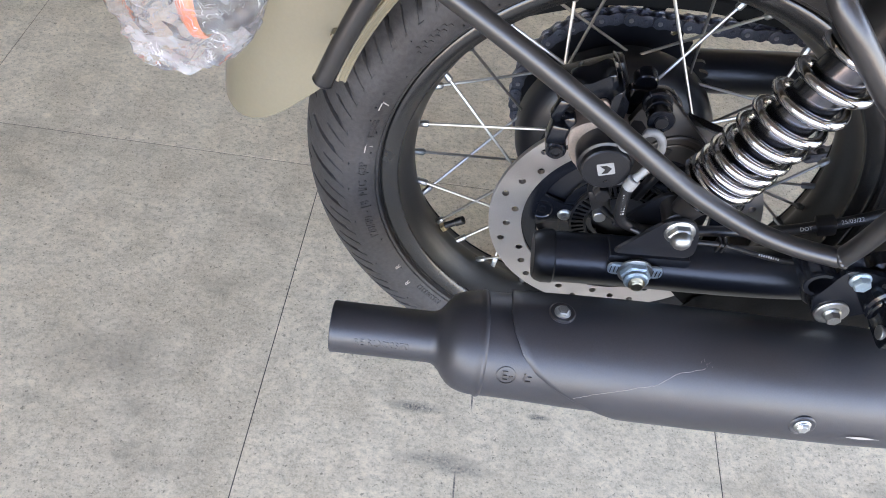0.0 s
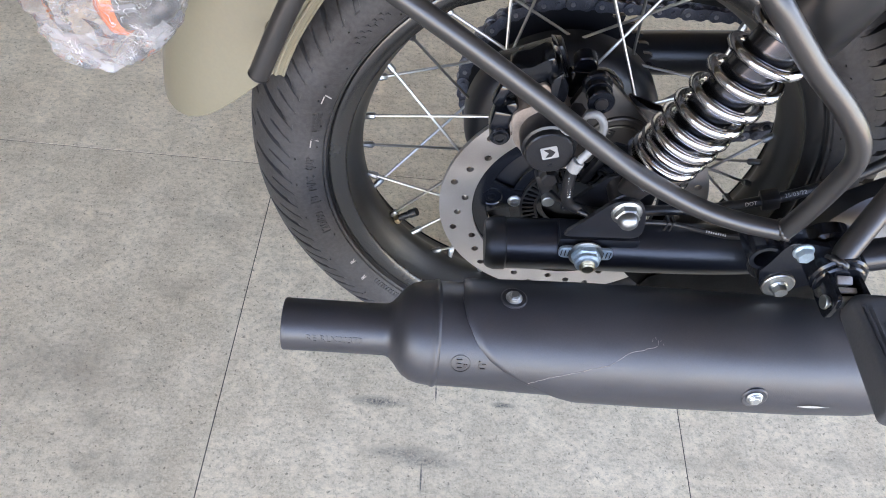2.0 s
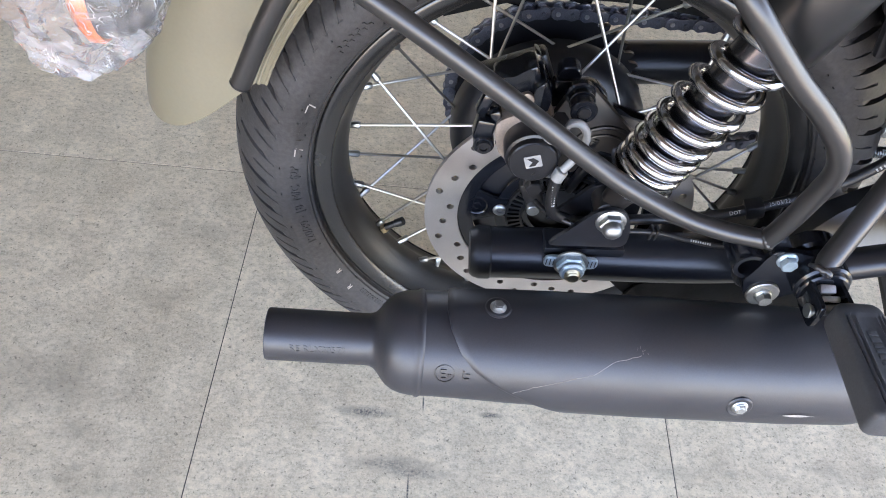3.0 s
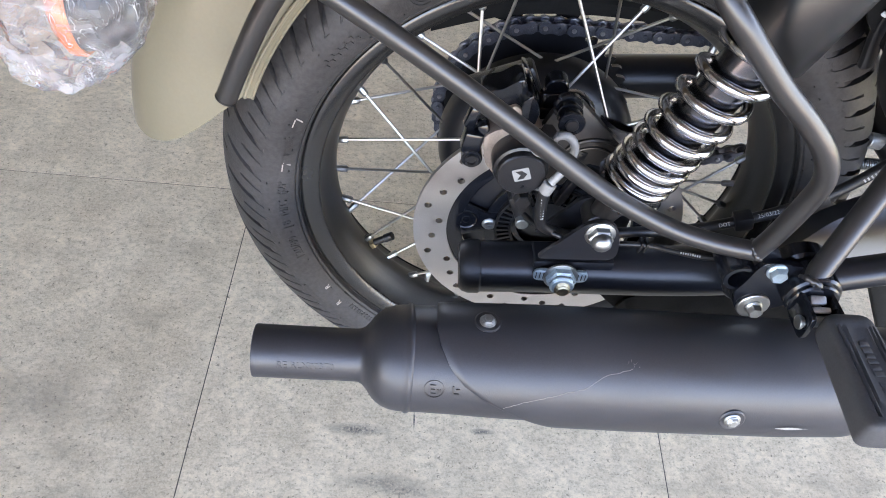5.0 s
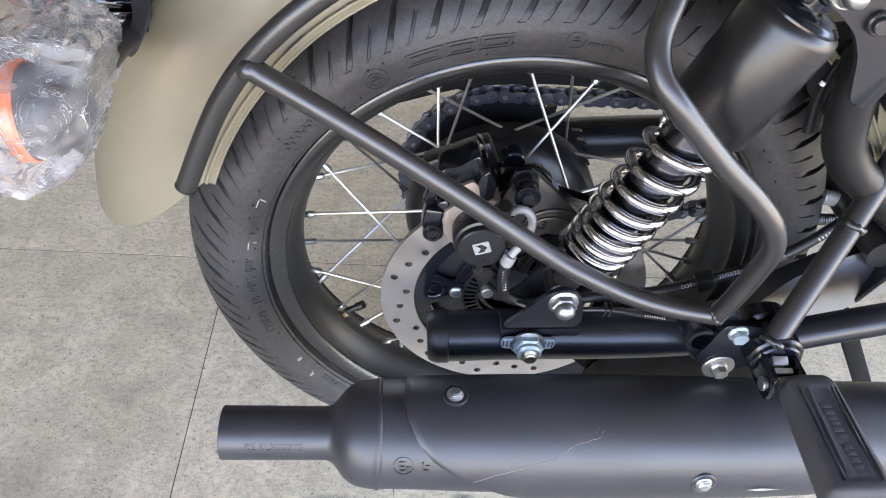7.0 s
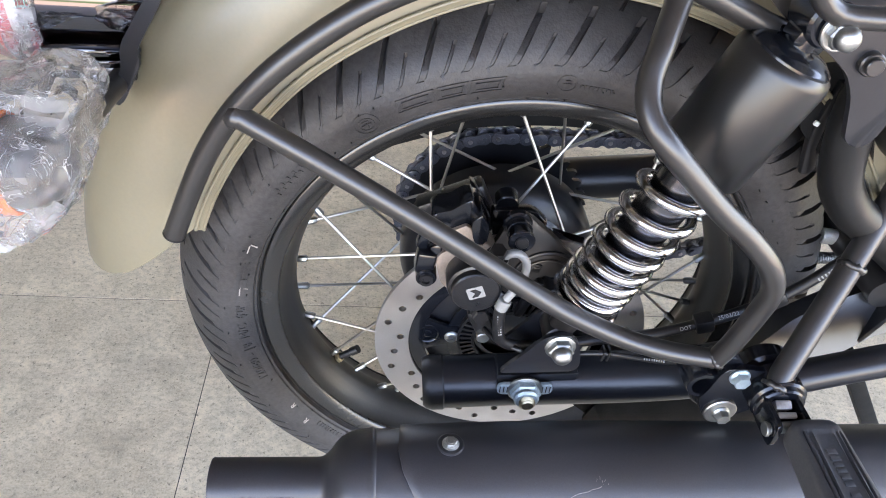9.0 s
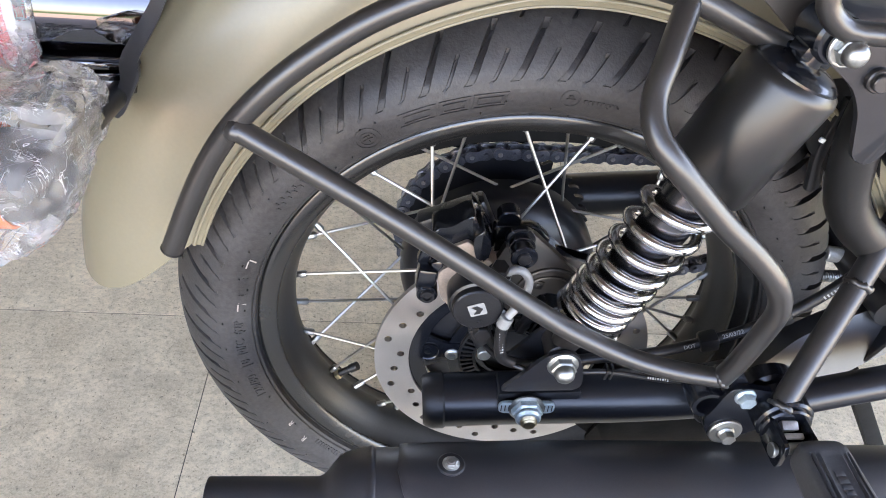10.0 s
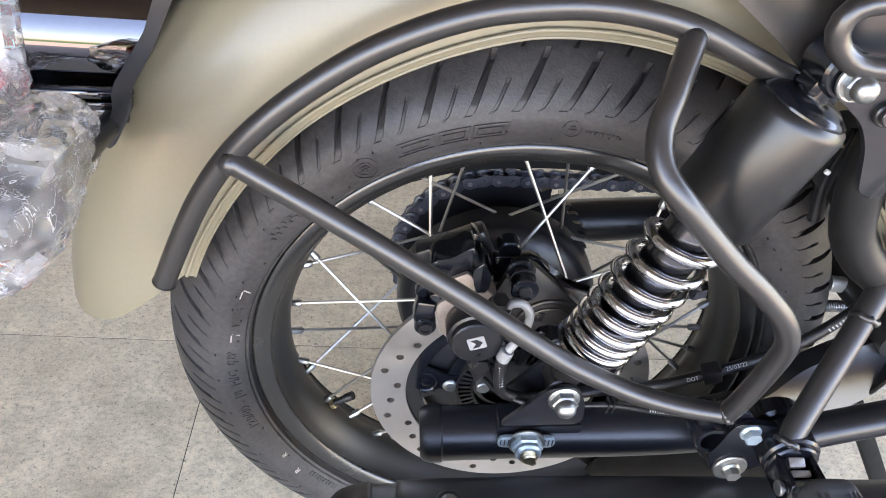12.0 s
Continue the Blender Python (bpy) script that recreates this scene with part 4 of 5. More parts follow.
# ---- mudguard ----
def mudguard(inset=0.0):
    """A deep rounded guard; its tail is cut on a slant and its lips flare into a rolled bead."""
    lip_a = [40, 70, 86, 95, 104, 115, 123, 133, 142, 154, 180]
    lip_r = [0.355, 0.3600, 0.3630, 0.3628, 0.3565, 0.3487, 0.3433, 0.3345, 0.3272, 0.3185, 0.303]
    nv, nu = 49, 150
    V, F = [], []
    for i in range(nv):
        th = math.pi * i / (nv - 1)
        c, s = math.cos(th), math.sin(th)
        w = 0.0860 - inset
        y = -w * (abs(c) ** 0.80) * (1 if c > 0 else -1)
        end = 153.5 + 16.0 * (1 - (1 - min(1.0, s ** 0.8 / 0.85)) ** 2.0)
        for j in range(nu):
            a = 30.0 + (end - 30.0) * j / (nu - 1)
            rl = float(np.interp(a, lip_a, lip_r))
            rc = rl + 0.108 - inset
            r = rl + (rc - rl) * s ** 0.80
            V.append((r * math.cos(radians(a)), y, r * math.sin(radians(a))))
    for i in range(nv - 1):
        for j in range(nu - 1):
            q = i * nu + j
            F.append((q, q + 1, q + nu + 1, q + nu))
    return V, F


guard = part("rear_mudguard", mudguard(), KHAKI, bike, "matt sand-coloured deep steel rear mudguard", 60)
part("mudguard_lining", mudguard(0.0016), KHAKI_IN, guard, "", 60)
bm = bmesh.new()
lip_a = [40, 70, 86, 95, 104, 115, 123, 133, 142, 154]
lip_r = [0.355, 0.3600, 0.3630, 0.3628, 0.3565, 0.3487, 0.3433, 0.3345, 0.3272, 0.3185]
for sy in (-1, 1):
    line = []
    for k in range(120):
        a = 30 + (153.8 - 30) * k / 119
        r = float(np.interp(a, lip_a, lip_r))
        line.append(Vector((r * math.cos(radians(a)), sy * 0.0885, r * math.sin(radians(a)))))
    line = [line[0]] + [(a + b + c) / 3 for a, b, c in zip(line, line[1:], line[2:])] + [line[-1]]
    sweep(bm, line, 0.0017, 10)
    low = [Vector((p.x * (1 - 0.0065 / p.length), p.y * 0.965, p.z * (1 - 0.0065 / p.length))) for p in line]
    sweep(bm, low, 0.0013, 8)
    for (p, q), (p2, q2) in zip(zip(line, low), zip(line[1:], low[1:])):
        bm.faces.new([bm.verts.new(v) for v in (p, p2, q2, q)])
edge = [Vector(mudguard(0.0032)[0][i * 150 + 148]) for i in range(49)]
sweep(bm, edge, 0.0033, 14)
part("rolled_lip", bm, KHAKI, guard, "rolled edge of the mudguard", 60)
bm = bmesh.new()
for a in (147.0,):
    r = 0.341
    c = Vector((r * math.cos(radians(a)), -0.086, r * math.sin(radians(a))))
    lathe(bm, [(0, 0), (0.0045, 0), (0.0045, 0.006), (0.0035, 0.008), (0, 0.008)], basis(c, c - Vector((0, 1, 0))), 20)
part("guard_stud", bm, KHAKI, guard, "sand-coloured mounting stud")

# ---- silencer ----
M0, M1 = Vector((-0.271, -0.222, -0.033)), Vector((0.330, -0.212, -0.045))
MM = basis(M0, M1)
bm = bmesh.new()
prof = [(0.0200, 0.020), (0.0200, 0.002), (0.0215, 0.0), (0.0232, 0.0006), (0.0238, 0.002), (0.0236, 0.006), (0.0236, 0.090), (0.0240, 0.0935), (0.0258, 0.0970),
        (0.0300, 0.1010), (0.0350, 0.1045), (0.0400, 0.1090), (0.0440, 0.1150), (0.0466, 0.1225), (0.0478, 0.1300), (0.0480, 0.1340), (0.0492, 0.1354), (0.0496, 0.1370), (0.0492, 0.1386), (0.0480, 0.1400),
        (0.0480, 0.150), (0.0488, 0.180), (0.0505, 0.220), (0.0520, 0.30), (0.0520, 0.48), (0.0520, 0.64), (0.0505, 0.70), (0.0460, 0.75), (0.0380, 0.785), (0.0340, 0.80), (0.0335, 0.92)]
lathe(bm, prof, MM, 72)
lathe(bm, [(0.0200, 0.020), (0.0190, 0.080), (0.0, 0.080)], MM, 40)
muffler = part("silencer", bm, MUFFLER, bike, "satin black exhaust silencer with a short tail pipe", 40)


def muffler_point(s, phi, r):
    """s metres along the silencer, phi degrees round it: 0 outward, 90 up."""
    a = radians(phi)
    c = M0 + (M1 - M0).normalized() * s
    return c + Vector((0, -math.cos(a) * r, math.sin(a) * r))


def heat_shield():
    nu, nv = 90, 64
    V, F = [], []
    for layer in (0, 1):
        for i in range(nv):
            phi = 135.0 - 235.0 * i / (nv - 1)
            low = min(1.0, max(0.0, (12.0 - phi) / 85.0))
            s0 = float(np.interp(phi, [-60, -20, 5, 19, 31, 47, 69, 91, 135], [0.300, 0.258, 0.220, 0.199, 0.184, 0.172, 0.163, 0.159, 0.161]))
            s1 = 0.566 - 0.03 * min(1.0, abs(phi + 100) / 220) - 0.045 * low ** 3
            for j in range(nu):
                q = j / (nu - 1)
                s = s0 + (s1 - s0) * q
                r = float(np.interp(s, [0.155, 0.20, 0.26, 0.34, 0.48, 0.54, 0.57], [0.0530, 0.0548, 0.0564, 0.0572, 0.0566, 0.0545, 0.0515]))
                edge = min(1.0, min(q, 1 - q) * (s1 - s0) / 0.0045, min(i, nv - 1 - i) / 3.0)
                r -= 0.0018 * (1 - edge) ** 2 + 0.0022 * layer
                V.append(muffler_point(s, phi, r))
    m = nu * nv
    for i in range(nv - 1):
        for j in range(nu - 1):
            q = i * nu + j
            F.append((q, q + 1, q + nu + 1, q + nu))
            F.append((m + q, m + q + nu, m + q + nu + 1, m + q + 1))
    rim_ = [j for j in range(nu)] + [i * nu + nu - 1 for i in range(1, nv)] + [(nv - 1) * nu + j for j in range(nu - 2, -1, -1)] + [i * nu for i in range(nv - 2, 0, -1)]
    for a, b in zip(rim_, rim_[1:] + rim_[:1]):
        F.append((a, m + a, m + b, b))
    return V, F


shield = part("heat_shield", heat_shield(), MUFFLER, muffler, "satin black heat shield clamped round the silencer", 45)


def shield_screw(s, phi, r):
    p = muffler_point(s, phi, r)
    out = (p - muffler_point(s, phi, 0)).normalized()
    bm = bmesh.new()
    lathe(bm, [(0.0110, -0.0015), (0.0118, 0.0002), (0.0105, 0.0012), (0.0082, 0.0006), (0, 0.0006)], basis(p, p + out), 28)
    part("screw_dimple", bm, MUFFLER, muffler)
    bm = bmesh.new()
    lathe(bm, [(0, 0.0), (0.0072, 0.0), (0.0074, 0.0012), (0.0060, 0.0022), (0, 0.0022)], basis(p, p + out), 24)
    hexagon(bm, p + out * 0.002, p + out * 0.0048, 0.0100, 0.25)
    lathe(bm, [(0.0060, 0.0022), (0.0060, 0.0030), (0.0030, 0.0052), (0, 0.0050)], basis(p, p + out), 20)
    part("shield_screw", bm, ZINC, muffler, "bright zinc hexagon screw")


shield_screw(0.203, 93.0, 0.0550)
shield_screw(0.424, 10.5, 0.0570)
# scraped paint near the shield's lower front edge
V, F = [], []
for k in range(9):
    q = k / 8
    w = 0.0016 * math.sin(math.pi * min(1, q * 1.15)) + 0.0002
    for sg in (-1, 1):
        V.append(muffler_point(0.467 + 0.030 * q, 2.0 + 1.0 * q + sg * w / 0.057 * 57.3, 0.0580))
for k in range(8):
    F.append((2 * k, 2 * k + 1, 2 * k + 3, 2 * k + 2))
part("bare_patch", (V, F), BARE, muffler, "paint scraped to bare metal", 0)
# long hair scratch that wanders over the shield
scr = bmesh.new()
line = []
rg = random.Random(8)
for k in range(40):
    q = k / 39
    s = 0.220 + 0.108 * q
    phi = float(np.interp(s, [0.219, 0.235, 0.274, 0.288, 0.304, 0.328], [9.7, 17.9, 31.4, 35.2, 47.5, 54.5])) + rg.uniform(-0.4, 0.4)
    r = float(np.interp(s, [0.16, 0.20, 0.26, 0.34, 0.48], [0.0532, 0.0548, 0.0564, 0.0572, 0.0566])) + 0.0001
    line.append(muffler_point(s, phi, r))
sweep(scr, line, 0.00018, 5)
part("scratch", scr, MARK, muffler, "fine pale scratch in the paint")


scr = bmesh.new()
for _ in range(6):
    s0, p0, ds, dp = rg.uniform(0.322, 0.336), rg.uniform(50, 62), rg.uniform(-0.001, 0.002), rg.uniform(1, 3)
    sweep(scr, [muffler_point(s0 + ds * q, p0 + dp * q, 0.0573) for q in (0, 0.5, 1)], 0.00008, 4)
part("rub_mark", scr, MARK, muffler, "faint pale rub marks")


def on_muffler(vs, s0, phi0, r):
    return [muffler_point(s0 + v.x, phi0 + math.degrees(v.y / r), r + 0.0002 + v.z) for v in vs]


vs, fs = lettering("RE RLX00370", 0.0088, 0.0012)
part("stamped_code", (on_muffler(vs, 0.048, 25.0, 0.0234), fs), MUFFLER, muffler, "raised code stamped in the tail pipe", 0)
vs, fs = many([ring_shape(0.0088, 0.0009)] + [bar(0.0010, 0.0090, -0.0032, 0), bar(0.0046, 0.0010, -0.001, 0.004), bar(0.0040, 0.0010, -0.0014, 0), bar(0.0046, 0.0010, -0.001, -0.004),
               bar(0.0010, 0.0042, 0.0032, -0.002), bar(0.0010, 0.0042, 0.0052, -0.002)])
part("approval_mark", (on_muffler(vs, 0.1597, 23.0, 0.0482), fs), EMBOSS, muffler, "ringed approval mark stamped in the silencer", 0)
vs, fs = many([bar(0.0012, 0.0085, 0, 0), bar(0.0045, 0.0012, 0.003, -0.0035), bar(0.0035, 0.0012, 0.004, 0.001)])
part("approval_mark", (on_muffler(vs, 0.1760, 23.0, 0.0487), fs), EMBOSS, muffler, "", 0)

# ---- footrest hanger, pillion footrest and frame tubes ----
bm = bmesh.new()
plate(bm, round_corners([(0.1493, 0.043), (0.1550, 0.0589), (0.1584, 0.0736), (0.1632, 0.0823), (0.1781, 0.0833), (0.1960, 0.0800), (0.226, 0.074), (0.224, 0.040),
                         (0.2050, 0.0326), (0.1887, 0.0220), (0.1690, 0.0150), (0.1560, 0.026)], 0.006, 4), side(-0.181), 0.006, 0.0010)
hanger = part("footrest_hanger", bm, GLOSS, bike, "black steel bracket that carries footrest and silencer")
bm = bmesh.new()
plate(bm, round_corners([(0.1560, 0.0900), (0.1651, 0.1015), (0.1830, 0.076), (0.1660, 0.070)], 0.003, 3), side(-0.176), 0.004, 0.0008)
part("rail_tab", bm, GLOSS, hanger)
bm = bmesh.new()
rod(bm, (0.212, -0.152, 0.056), (0.212, -0.171, 0.056), 0.0250, 40)
part("pivot_tube", bm, GLOSS, hanger, "round black tube end behind the bracket")
bm = bmesh.new()
lathe(bm, [(0, 0), (0.0150, 0), (0.0150, 0.0330), (0.0140, 0.0345), (0.0105, 0.0345), (0.0100, 0.0330), (0.0100, 0.0200), (0, 0.0200)], basis((0.150, -0.150, 0.058), (0.150, -0.2, 0.058)), 36)
part("bush", bm, GLOSS, hanger)


def flange_bolt(p, wash, across, high, parent, mat, label, out=Vector((0, -1, 0))):
    p = Vector(p)
    bm = bmesh.new()
    if wash:
        lathe(bm, [(0, 0), (wash, 0), (wash, 0.0022), (wash * 0.93, 0.003), (0, 0.003)], basis(p, p + out), 32)
        p = p + out * 0.003
    lathe(bm, [(0, 0), (across * 0.68, 0), (across * 0.68, 0.0014), (across * 0.55, 0.003), (0, 0.003)], basis(p, p + out), 28)
    hexagon(bm, p + out * 0.002, p + out * high, across, 0.25)
    return part("bolt", bm, mat, parent, label)


flange_bolt((0.1757, -0.187, 0.0735), 0, 0.0132, 0.0085, hanger, ZINC_BLUE, "bluish zinc flange bolt")
flange_bolt((0.1722, -0.187, 0.0285), 0.0148, 0.0118, 0.0085, hanger, ZINC, "zinc bolt on a large washer")
bm = bmesh.new()
rod(bm, (0.1715, -0.165, 0.0285), (0.1715, -0.187, 0.0285), 0.0150, 28)
rod(bm, (0.1715, -0.158, 0.0285), (0.1715, -0.168, 0.0285), 0.0195, 28)
part("silencer_mount", bm, PLASTIC, hanger, "rubber silencer mount")
# round boss and clevis of the footrest
BO = Vector((0.2095, -0.177, 0.0590))
bm = bmesh.new()
rod(bm, BO, BO + Vector((0, -0.026, 0)), 0.0240, 40, 0.002)
rod(bm, BO + Vector((0, 0.0, -0.002)), BO + Vector((0, -0.030, -0.002)), 0.0215, 40, 0.0015)
part("boss", bm, GLOSS, hanger)
bm = bmesh.new()
for sx in (-1, 1):
    plate(bm, round_corners([(-0.020, -0.014), (0.020, -0.014), (0.020, 0.012), (-0.020, 0.014)], 0.006), Matrix(((0, 0, 1, 0.2065 + sx * 0.0130 - 0.002), (1, 0, 0, -0.217), (0, 1, 0, 0.0575), (0, 0, 0, 1))), 0.004, 0.0006)
block(bm, Matrix.Translation((0.210, -0.205, 0.047)), (0.026, 0.030, 0.005), 0.001)
clevis = part("clevis", bm, GLOSS, hanger, "black forked footrest bracket")
bm = bmesh.new()
rod(bm, (0.188, -0.228, 0.057), (0.226, -0.226, 0.059), 0.0048, 16)
rod(bm, (0.1870, -0.228, 0.057), (0.1900, -0.228, 0.057), 0.0062, 20)
rod(bm, (0.2235, -0.226, 0.059), (0.2265, -0.226, 0.059), 0.0062, 20)
part("hinge_pin", bm, ZINC, hanger, "zinc hinge pin")
bm = bmesh.new()
block(bm, Matrix.Translation((0.2065, -0.210, 0.0645)) @ Matrix.Rotation(0.5, 4, "X"), (0.014, 0.008, 0.010), 0.0015)
block(bm, Matrix.Translation((0.2065, -0.2210, 0.0655)) @ Matrix.Rotation(0.3, 4, "X"), (0.016, 0.005, 0.004), 0.001)
part("detent", bm, ALU, hanger, "bright alloy detent block")


def peg_rubber():
    """A tapered rubber block with rounded edges and long grooves on its top face."""
    nu, nv = 56, 96
    V, F = [], []
    y0, y1 = -0.230, -0.342
    for i in range(nu):
        q = i / (nu - 1)
        y = y0 + (y1 - y0) * q
        fall = min(1.0, q / 0.10, (1 - q) / 0.06)
        end = math.sqrt(max(0.0, 1 - (1 - fall) ** 2)) * 0.35 + 0.65
        wx = (0.0205 + 0.0050 * q) * end
        wz = (0.0150 + 0.0010 * q) * end
        cx, cz = 0.2210 - 0.004 * q, 0.0625 + 0.004 * q
        for j in range(nv):
            a = 2 * math.pi * j / nv
            c, s = math.cos(a), math.sin(a)
            x = wx * math.copysign(abs(c) ** 0.45, c)
            z = wz * math.copysign(abs(s) ** 0.45, s)
            if s > 0.2 and 0.14 < q < 0.90:
                for g in (-0.0150, -0.0110, 0.0110, 0.0150):
                    z -= 0.0026 * max(0.0, 1 - abs(x - g) / 0.0013)
                if abs(x) < 0.008:
                    z -= 0.0008
            V.append((cx + x, y, cz + z))
    for i in range(nu - 1):
        for j in range(nv):
            F.append((i * nv + j, i * nv + (j + 1) % nv, (i + 1) * nv + (j + 1) % nv, (i + 1) * nv + j))
    F.append(tuple(range(nv))[::-1])
    F.append(tuple((nu - 1) * nv + j for j in range(nv)))
    return V, F


peg = part("pillion_footrest", peg_rubber(), PEG_RUBBER, bike, "grey-black ribbed rubber pillion footrest", 40)
rg = random.Random(2)
y = -0.262
while y > -0.332:
    w = rg.uniform(0.0034, 0.0048)
    bm = bmesh.new()
    block(bm, Matrix.Translation((0.219, y - w / 2, 0.0793 - 0.045 * (y + 0.29) * 0.8)), (0.0078, w, 0.0014), 0.0003)
    part("moulded_bar", bm, PEG_RUBBER, peg)
    y -= w + (0.0016 if abs(y + 0.292) > 0.003 else 0.005)

# frame
frame_ob = new("frame")
frame_ob.parent = bike
frame_ob["label"] = "satin black tubular frame"


def frame_tube(name, pts, r, label="", mat=SATIN):
    bm = bmesh.new()
    sweep(bm, smooth_line(pts, 0.01), r, 28)
    return part(name, bm, mat, frame_ob, label)


frame_tube("rear_stay", [(0.202, -0.197, 0.0700), (0.264, -0.135, 0.160), (0.302, -0.095, 0.222)], 0.0102)
frame_tube("lower_tube", [(0.228, -0.172, 0.052), (0.310, -0.166, 0.070), (0.52, -0.150, 0.110)], 0.0145, mat=ARM)
frame_tube("upright", [(0.218, -0.118, 0.330), (0.219, -0.116, 0.285), (0.226, -0.114, 0.2513), (0.235, -0.113, 0.2245), (0.255, -0.112, 0.199), (0.283, -0.111, 0.178), (0.36, -0.105, 0.12), (0.46, -0.100, 0.05)], 0.0168, mat=DULL)
frame_tube("cross_member", [(0.335, -0.11, 0.10), (0.335, 0.11, 0.10)], 0.016)
frame_tube("far_upright", [(0.205, 0.118, 0.330), (0.213, 0.114, 0.255), (0.272, 0.110, 0.190), (0.46, 0.100, 0.05)], 0.0190)
weld_bead("weld", (0.2035, -0.1955, 0.0722), (0.042, 0.053, 0.068), 0.0100, frame_ob, 11, 0.0030)
weld_bead("weld", (0.262, -0.1375, 0.157), (0.036, 0.040, 0.062), 0.0096, frame_ob, 12, 0.0030)
bm = bmesh.new()
plate(bm, round_corners([(0.135, 0.400), (0.138, 0.354), (0.1564, 0.3486), (0.1776, 0.3329), (0.1881, 0.3157), (0.1975, 0.283), (0.2045, 0.2765), (0.2150, 0.2765), (0.222, 0.290),
                         (0.226, 0.330), (0.250, 0.360), (0.250, 0.430), (0.140, 0.430)], 0.008, 4), side(-0.139), 0.006, 0.0015)
gusset = part("gusset", bm, ARM, frame_ob, "satin black frame gusset")
bm = bmesh.new()
rod(bm, (0.189, -0.135, 0.3417), (0.189, -0.150, 0.3417), 0.0085, 28)
rod(bm, (0.189, -0.150, 0.3417), (0.189, -0.154, 0.3417), 0.0062, 28)
part("stub", bm, SATIN, frame_ob)
bm = bmesh.new()
plate(bm, round_corners([(0.050, 0.4205), (0.080, 0.400), (0.111, 0.3785), (0.143, 0.352), (0.155, 0.360), (0.176, 0.44), (0.050, 0.44)], 0.006, 3), side(-0.122), 0.005, 0.001)
part("side_plate", bm, SATIN, frame_ob, "flat satin black plate beside the mudguard")
frame_tube("seat_loop", [(0.200, -0.172, 0.3812), (0.1572, -0.172, 0.3815), (0.1370, -0.172, 0.3833), (0.1240, -0.172, 0.3915), (0.1180, -0.172, 0.4026), (0.1225, -0.172, 0.4145),
                                 (0.1398, -0.172, 0.4200), (0.180, -0.170, 0.4210)], 0.0069)
# dark block added between the frame tubes to shade the tyre behind
bm = bmesh.new()
block(bm, Matrix.Translation((0.580, 0.0, 0.300)), (0.470, 0.205, 0.260), 0.022, 4)
part("shade_block", bm, SHADE_BLACK, bike, "dull black block between the frame tubes, added for shade")
# behind the upright: side cover in body colour, cable run, stand spring
bm = bmesh.new()
lathe(bm, [(0, -0.01), (0.055, -0.008), (0.064, 0.0), (0.066, 0.012), (0.066, 0.05)], basis((0.318, -0.128, 0.290), (0.318, 0.0, 0.290)), 48)
part("side_cover", bm, ARM, bike, "rounded black side cover")
bm = bmesh.new()
sweep(bm, smooth_line([(0.222, -0.085, 0.300), (0.219, -0.080, 0.255), (0.226, -0.078, 0.215)], 0.004), 0.010, 16, oval=0.6)
part("rubber_flap", bm, PLASTIC, bike, "black rubber flap by the tyre")
# plate added to keep the gap behind the upright dark
bm = bmesh.new()
plate(bm, round_corners([(0.180, 0.310), (0.2055, 0.3144), (0.2400, 0.3155), (0.2793, 0.2187), (0.2573, 0.1987), (0.2259, 0.2339), (0.2020, 0.2546)], 0.008, 3), side(-0.082), 0.004, 0.001)
part("gap_filler", bm, SHADE_BLACK, bike, "dull black plate added to darken the gap behind the frame upright")
bm = bmesh.new()
block(bm, Matrix.Translation((0.2095, -0.090, 0.2640)) @ Matrix.Rotation(0.4, 4, "Y"), (0.0045, 0.003, 0.0040), 0.0008)
part("wire_clip", bm, WHITE, bike, "small white plastic clip")
bm = bmesh.new()
line = []
for k in range(14 * 16):
    a = 2 * math.pi * k / 16
    line.append(Vector((0.308 + k * 0.00016, -0.030 + 0.0052 * math.cos(a), 0.075 + 0.0052 * math.sin(a))))
sweep(bm, line, 0.0011, 6)
part("stand_spring", bm, ZINC, bike, "small steel return spring")
bm = bmesh.new()
rod(bm, (0.306, -0.030, 0.1045), (0.420, -0.030, 0.092), 0.008, 20)
part("stand_bar", bm, ALU, bike, "bright tube behind the frame")

bm = bmesh.new()
block(bm, basis((0.455, 0.02, -0.120), (0.585, 0.02, -0.312)) @ Matrix.Translation((0, 0, 0.115)), (0.022, 0.018, 0.230), 0.004)
part("stand_leg", bm, SHADE_BLACK, bike, "dull black leg of the stand")

# ---- brake caliper on its carrier ----
bm = bmesh.new()
plate(bm, round_corners([(-0.0330, 0.1300), (-0.0248, 0.1520), (-0.0150, 0.1650), (-0.0040, 0.1660), (0.0463, 0.1180), (0.0600, 0.0990), (0.0680, 0.0700), (0.0560, 0.0600), (0.0500, 0.0780), (0.0431, 0.0860), (0.0317, 0.0965), (0.0141, 0.1005), (0.0052, 0.0874), (-0.0004, 0.0700), (-0.0200, 0.0800)], 0.005, 4), side(-0.0840), 0.008, 0.0012)
carrier = part("caliper_carrier", bm, CARRIER, bike, "black brake caliper carrier plate")
bm = bmesh.new()
rib_line = [(0.0200 + 0.0300 * math.cos(q), -0.0925, 0.0985 + 0.0285 * math.sin(q)) for q in (radians(v) for v in range(20, 171, 6))]
sweep(bm, rib_line, 0.0022, 8)
rib_line = [(0.0200 + 0.0245 * math.cos(q), -0.0925, 0.0960 + 0.0220 * math.sin(q)) for q in (radians(v) for v in range(25, 166, 6))]
sweep(bm, rib_line, 0.0014, 8)
part("carrier_rib", bm, CARRIER, carrier)
bm = bmesh.new()
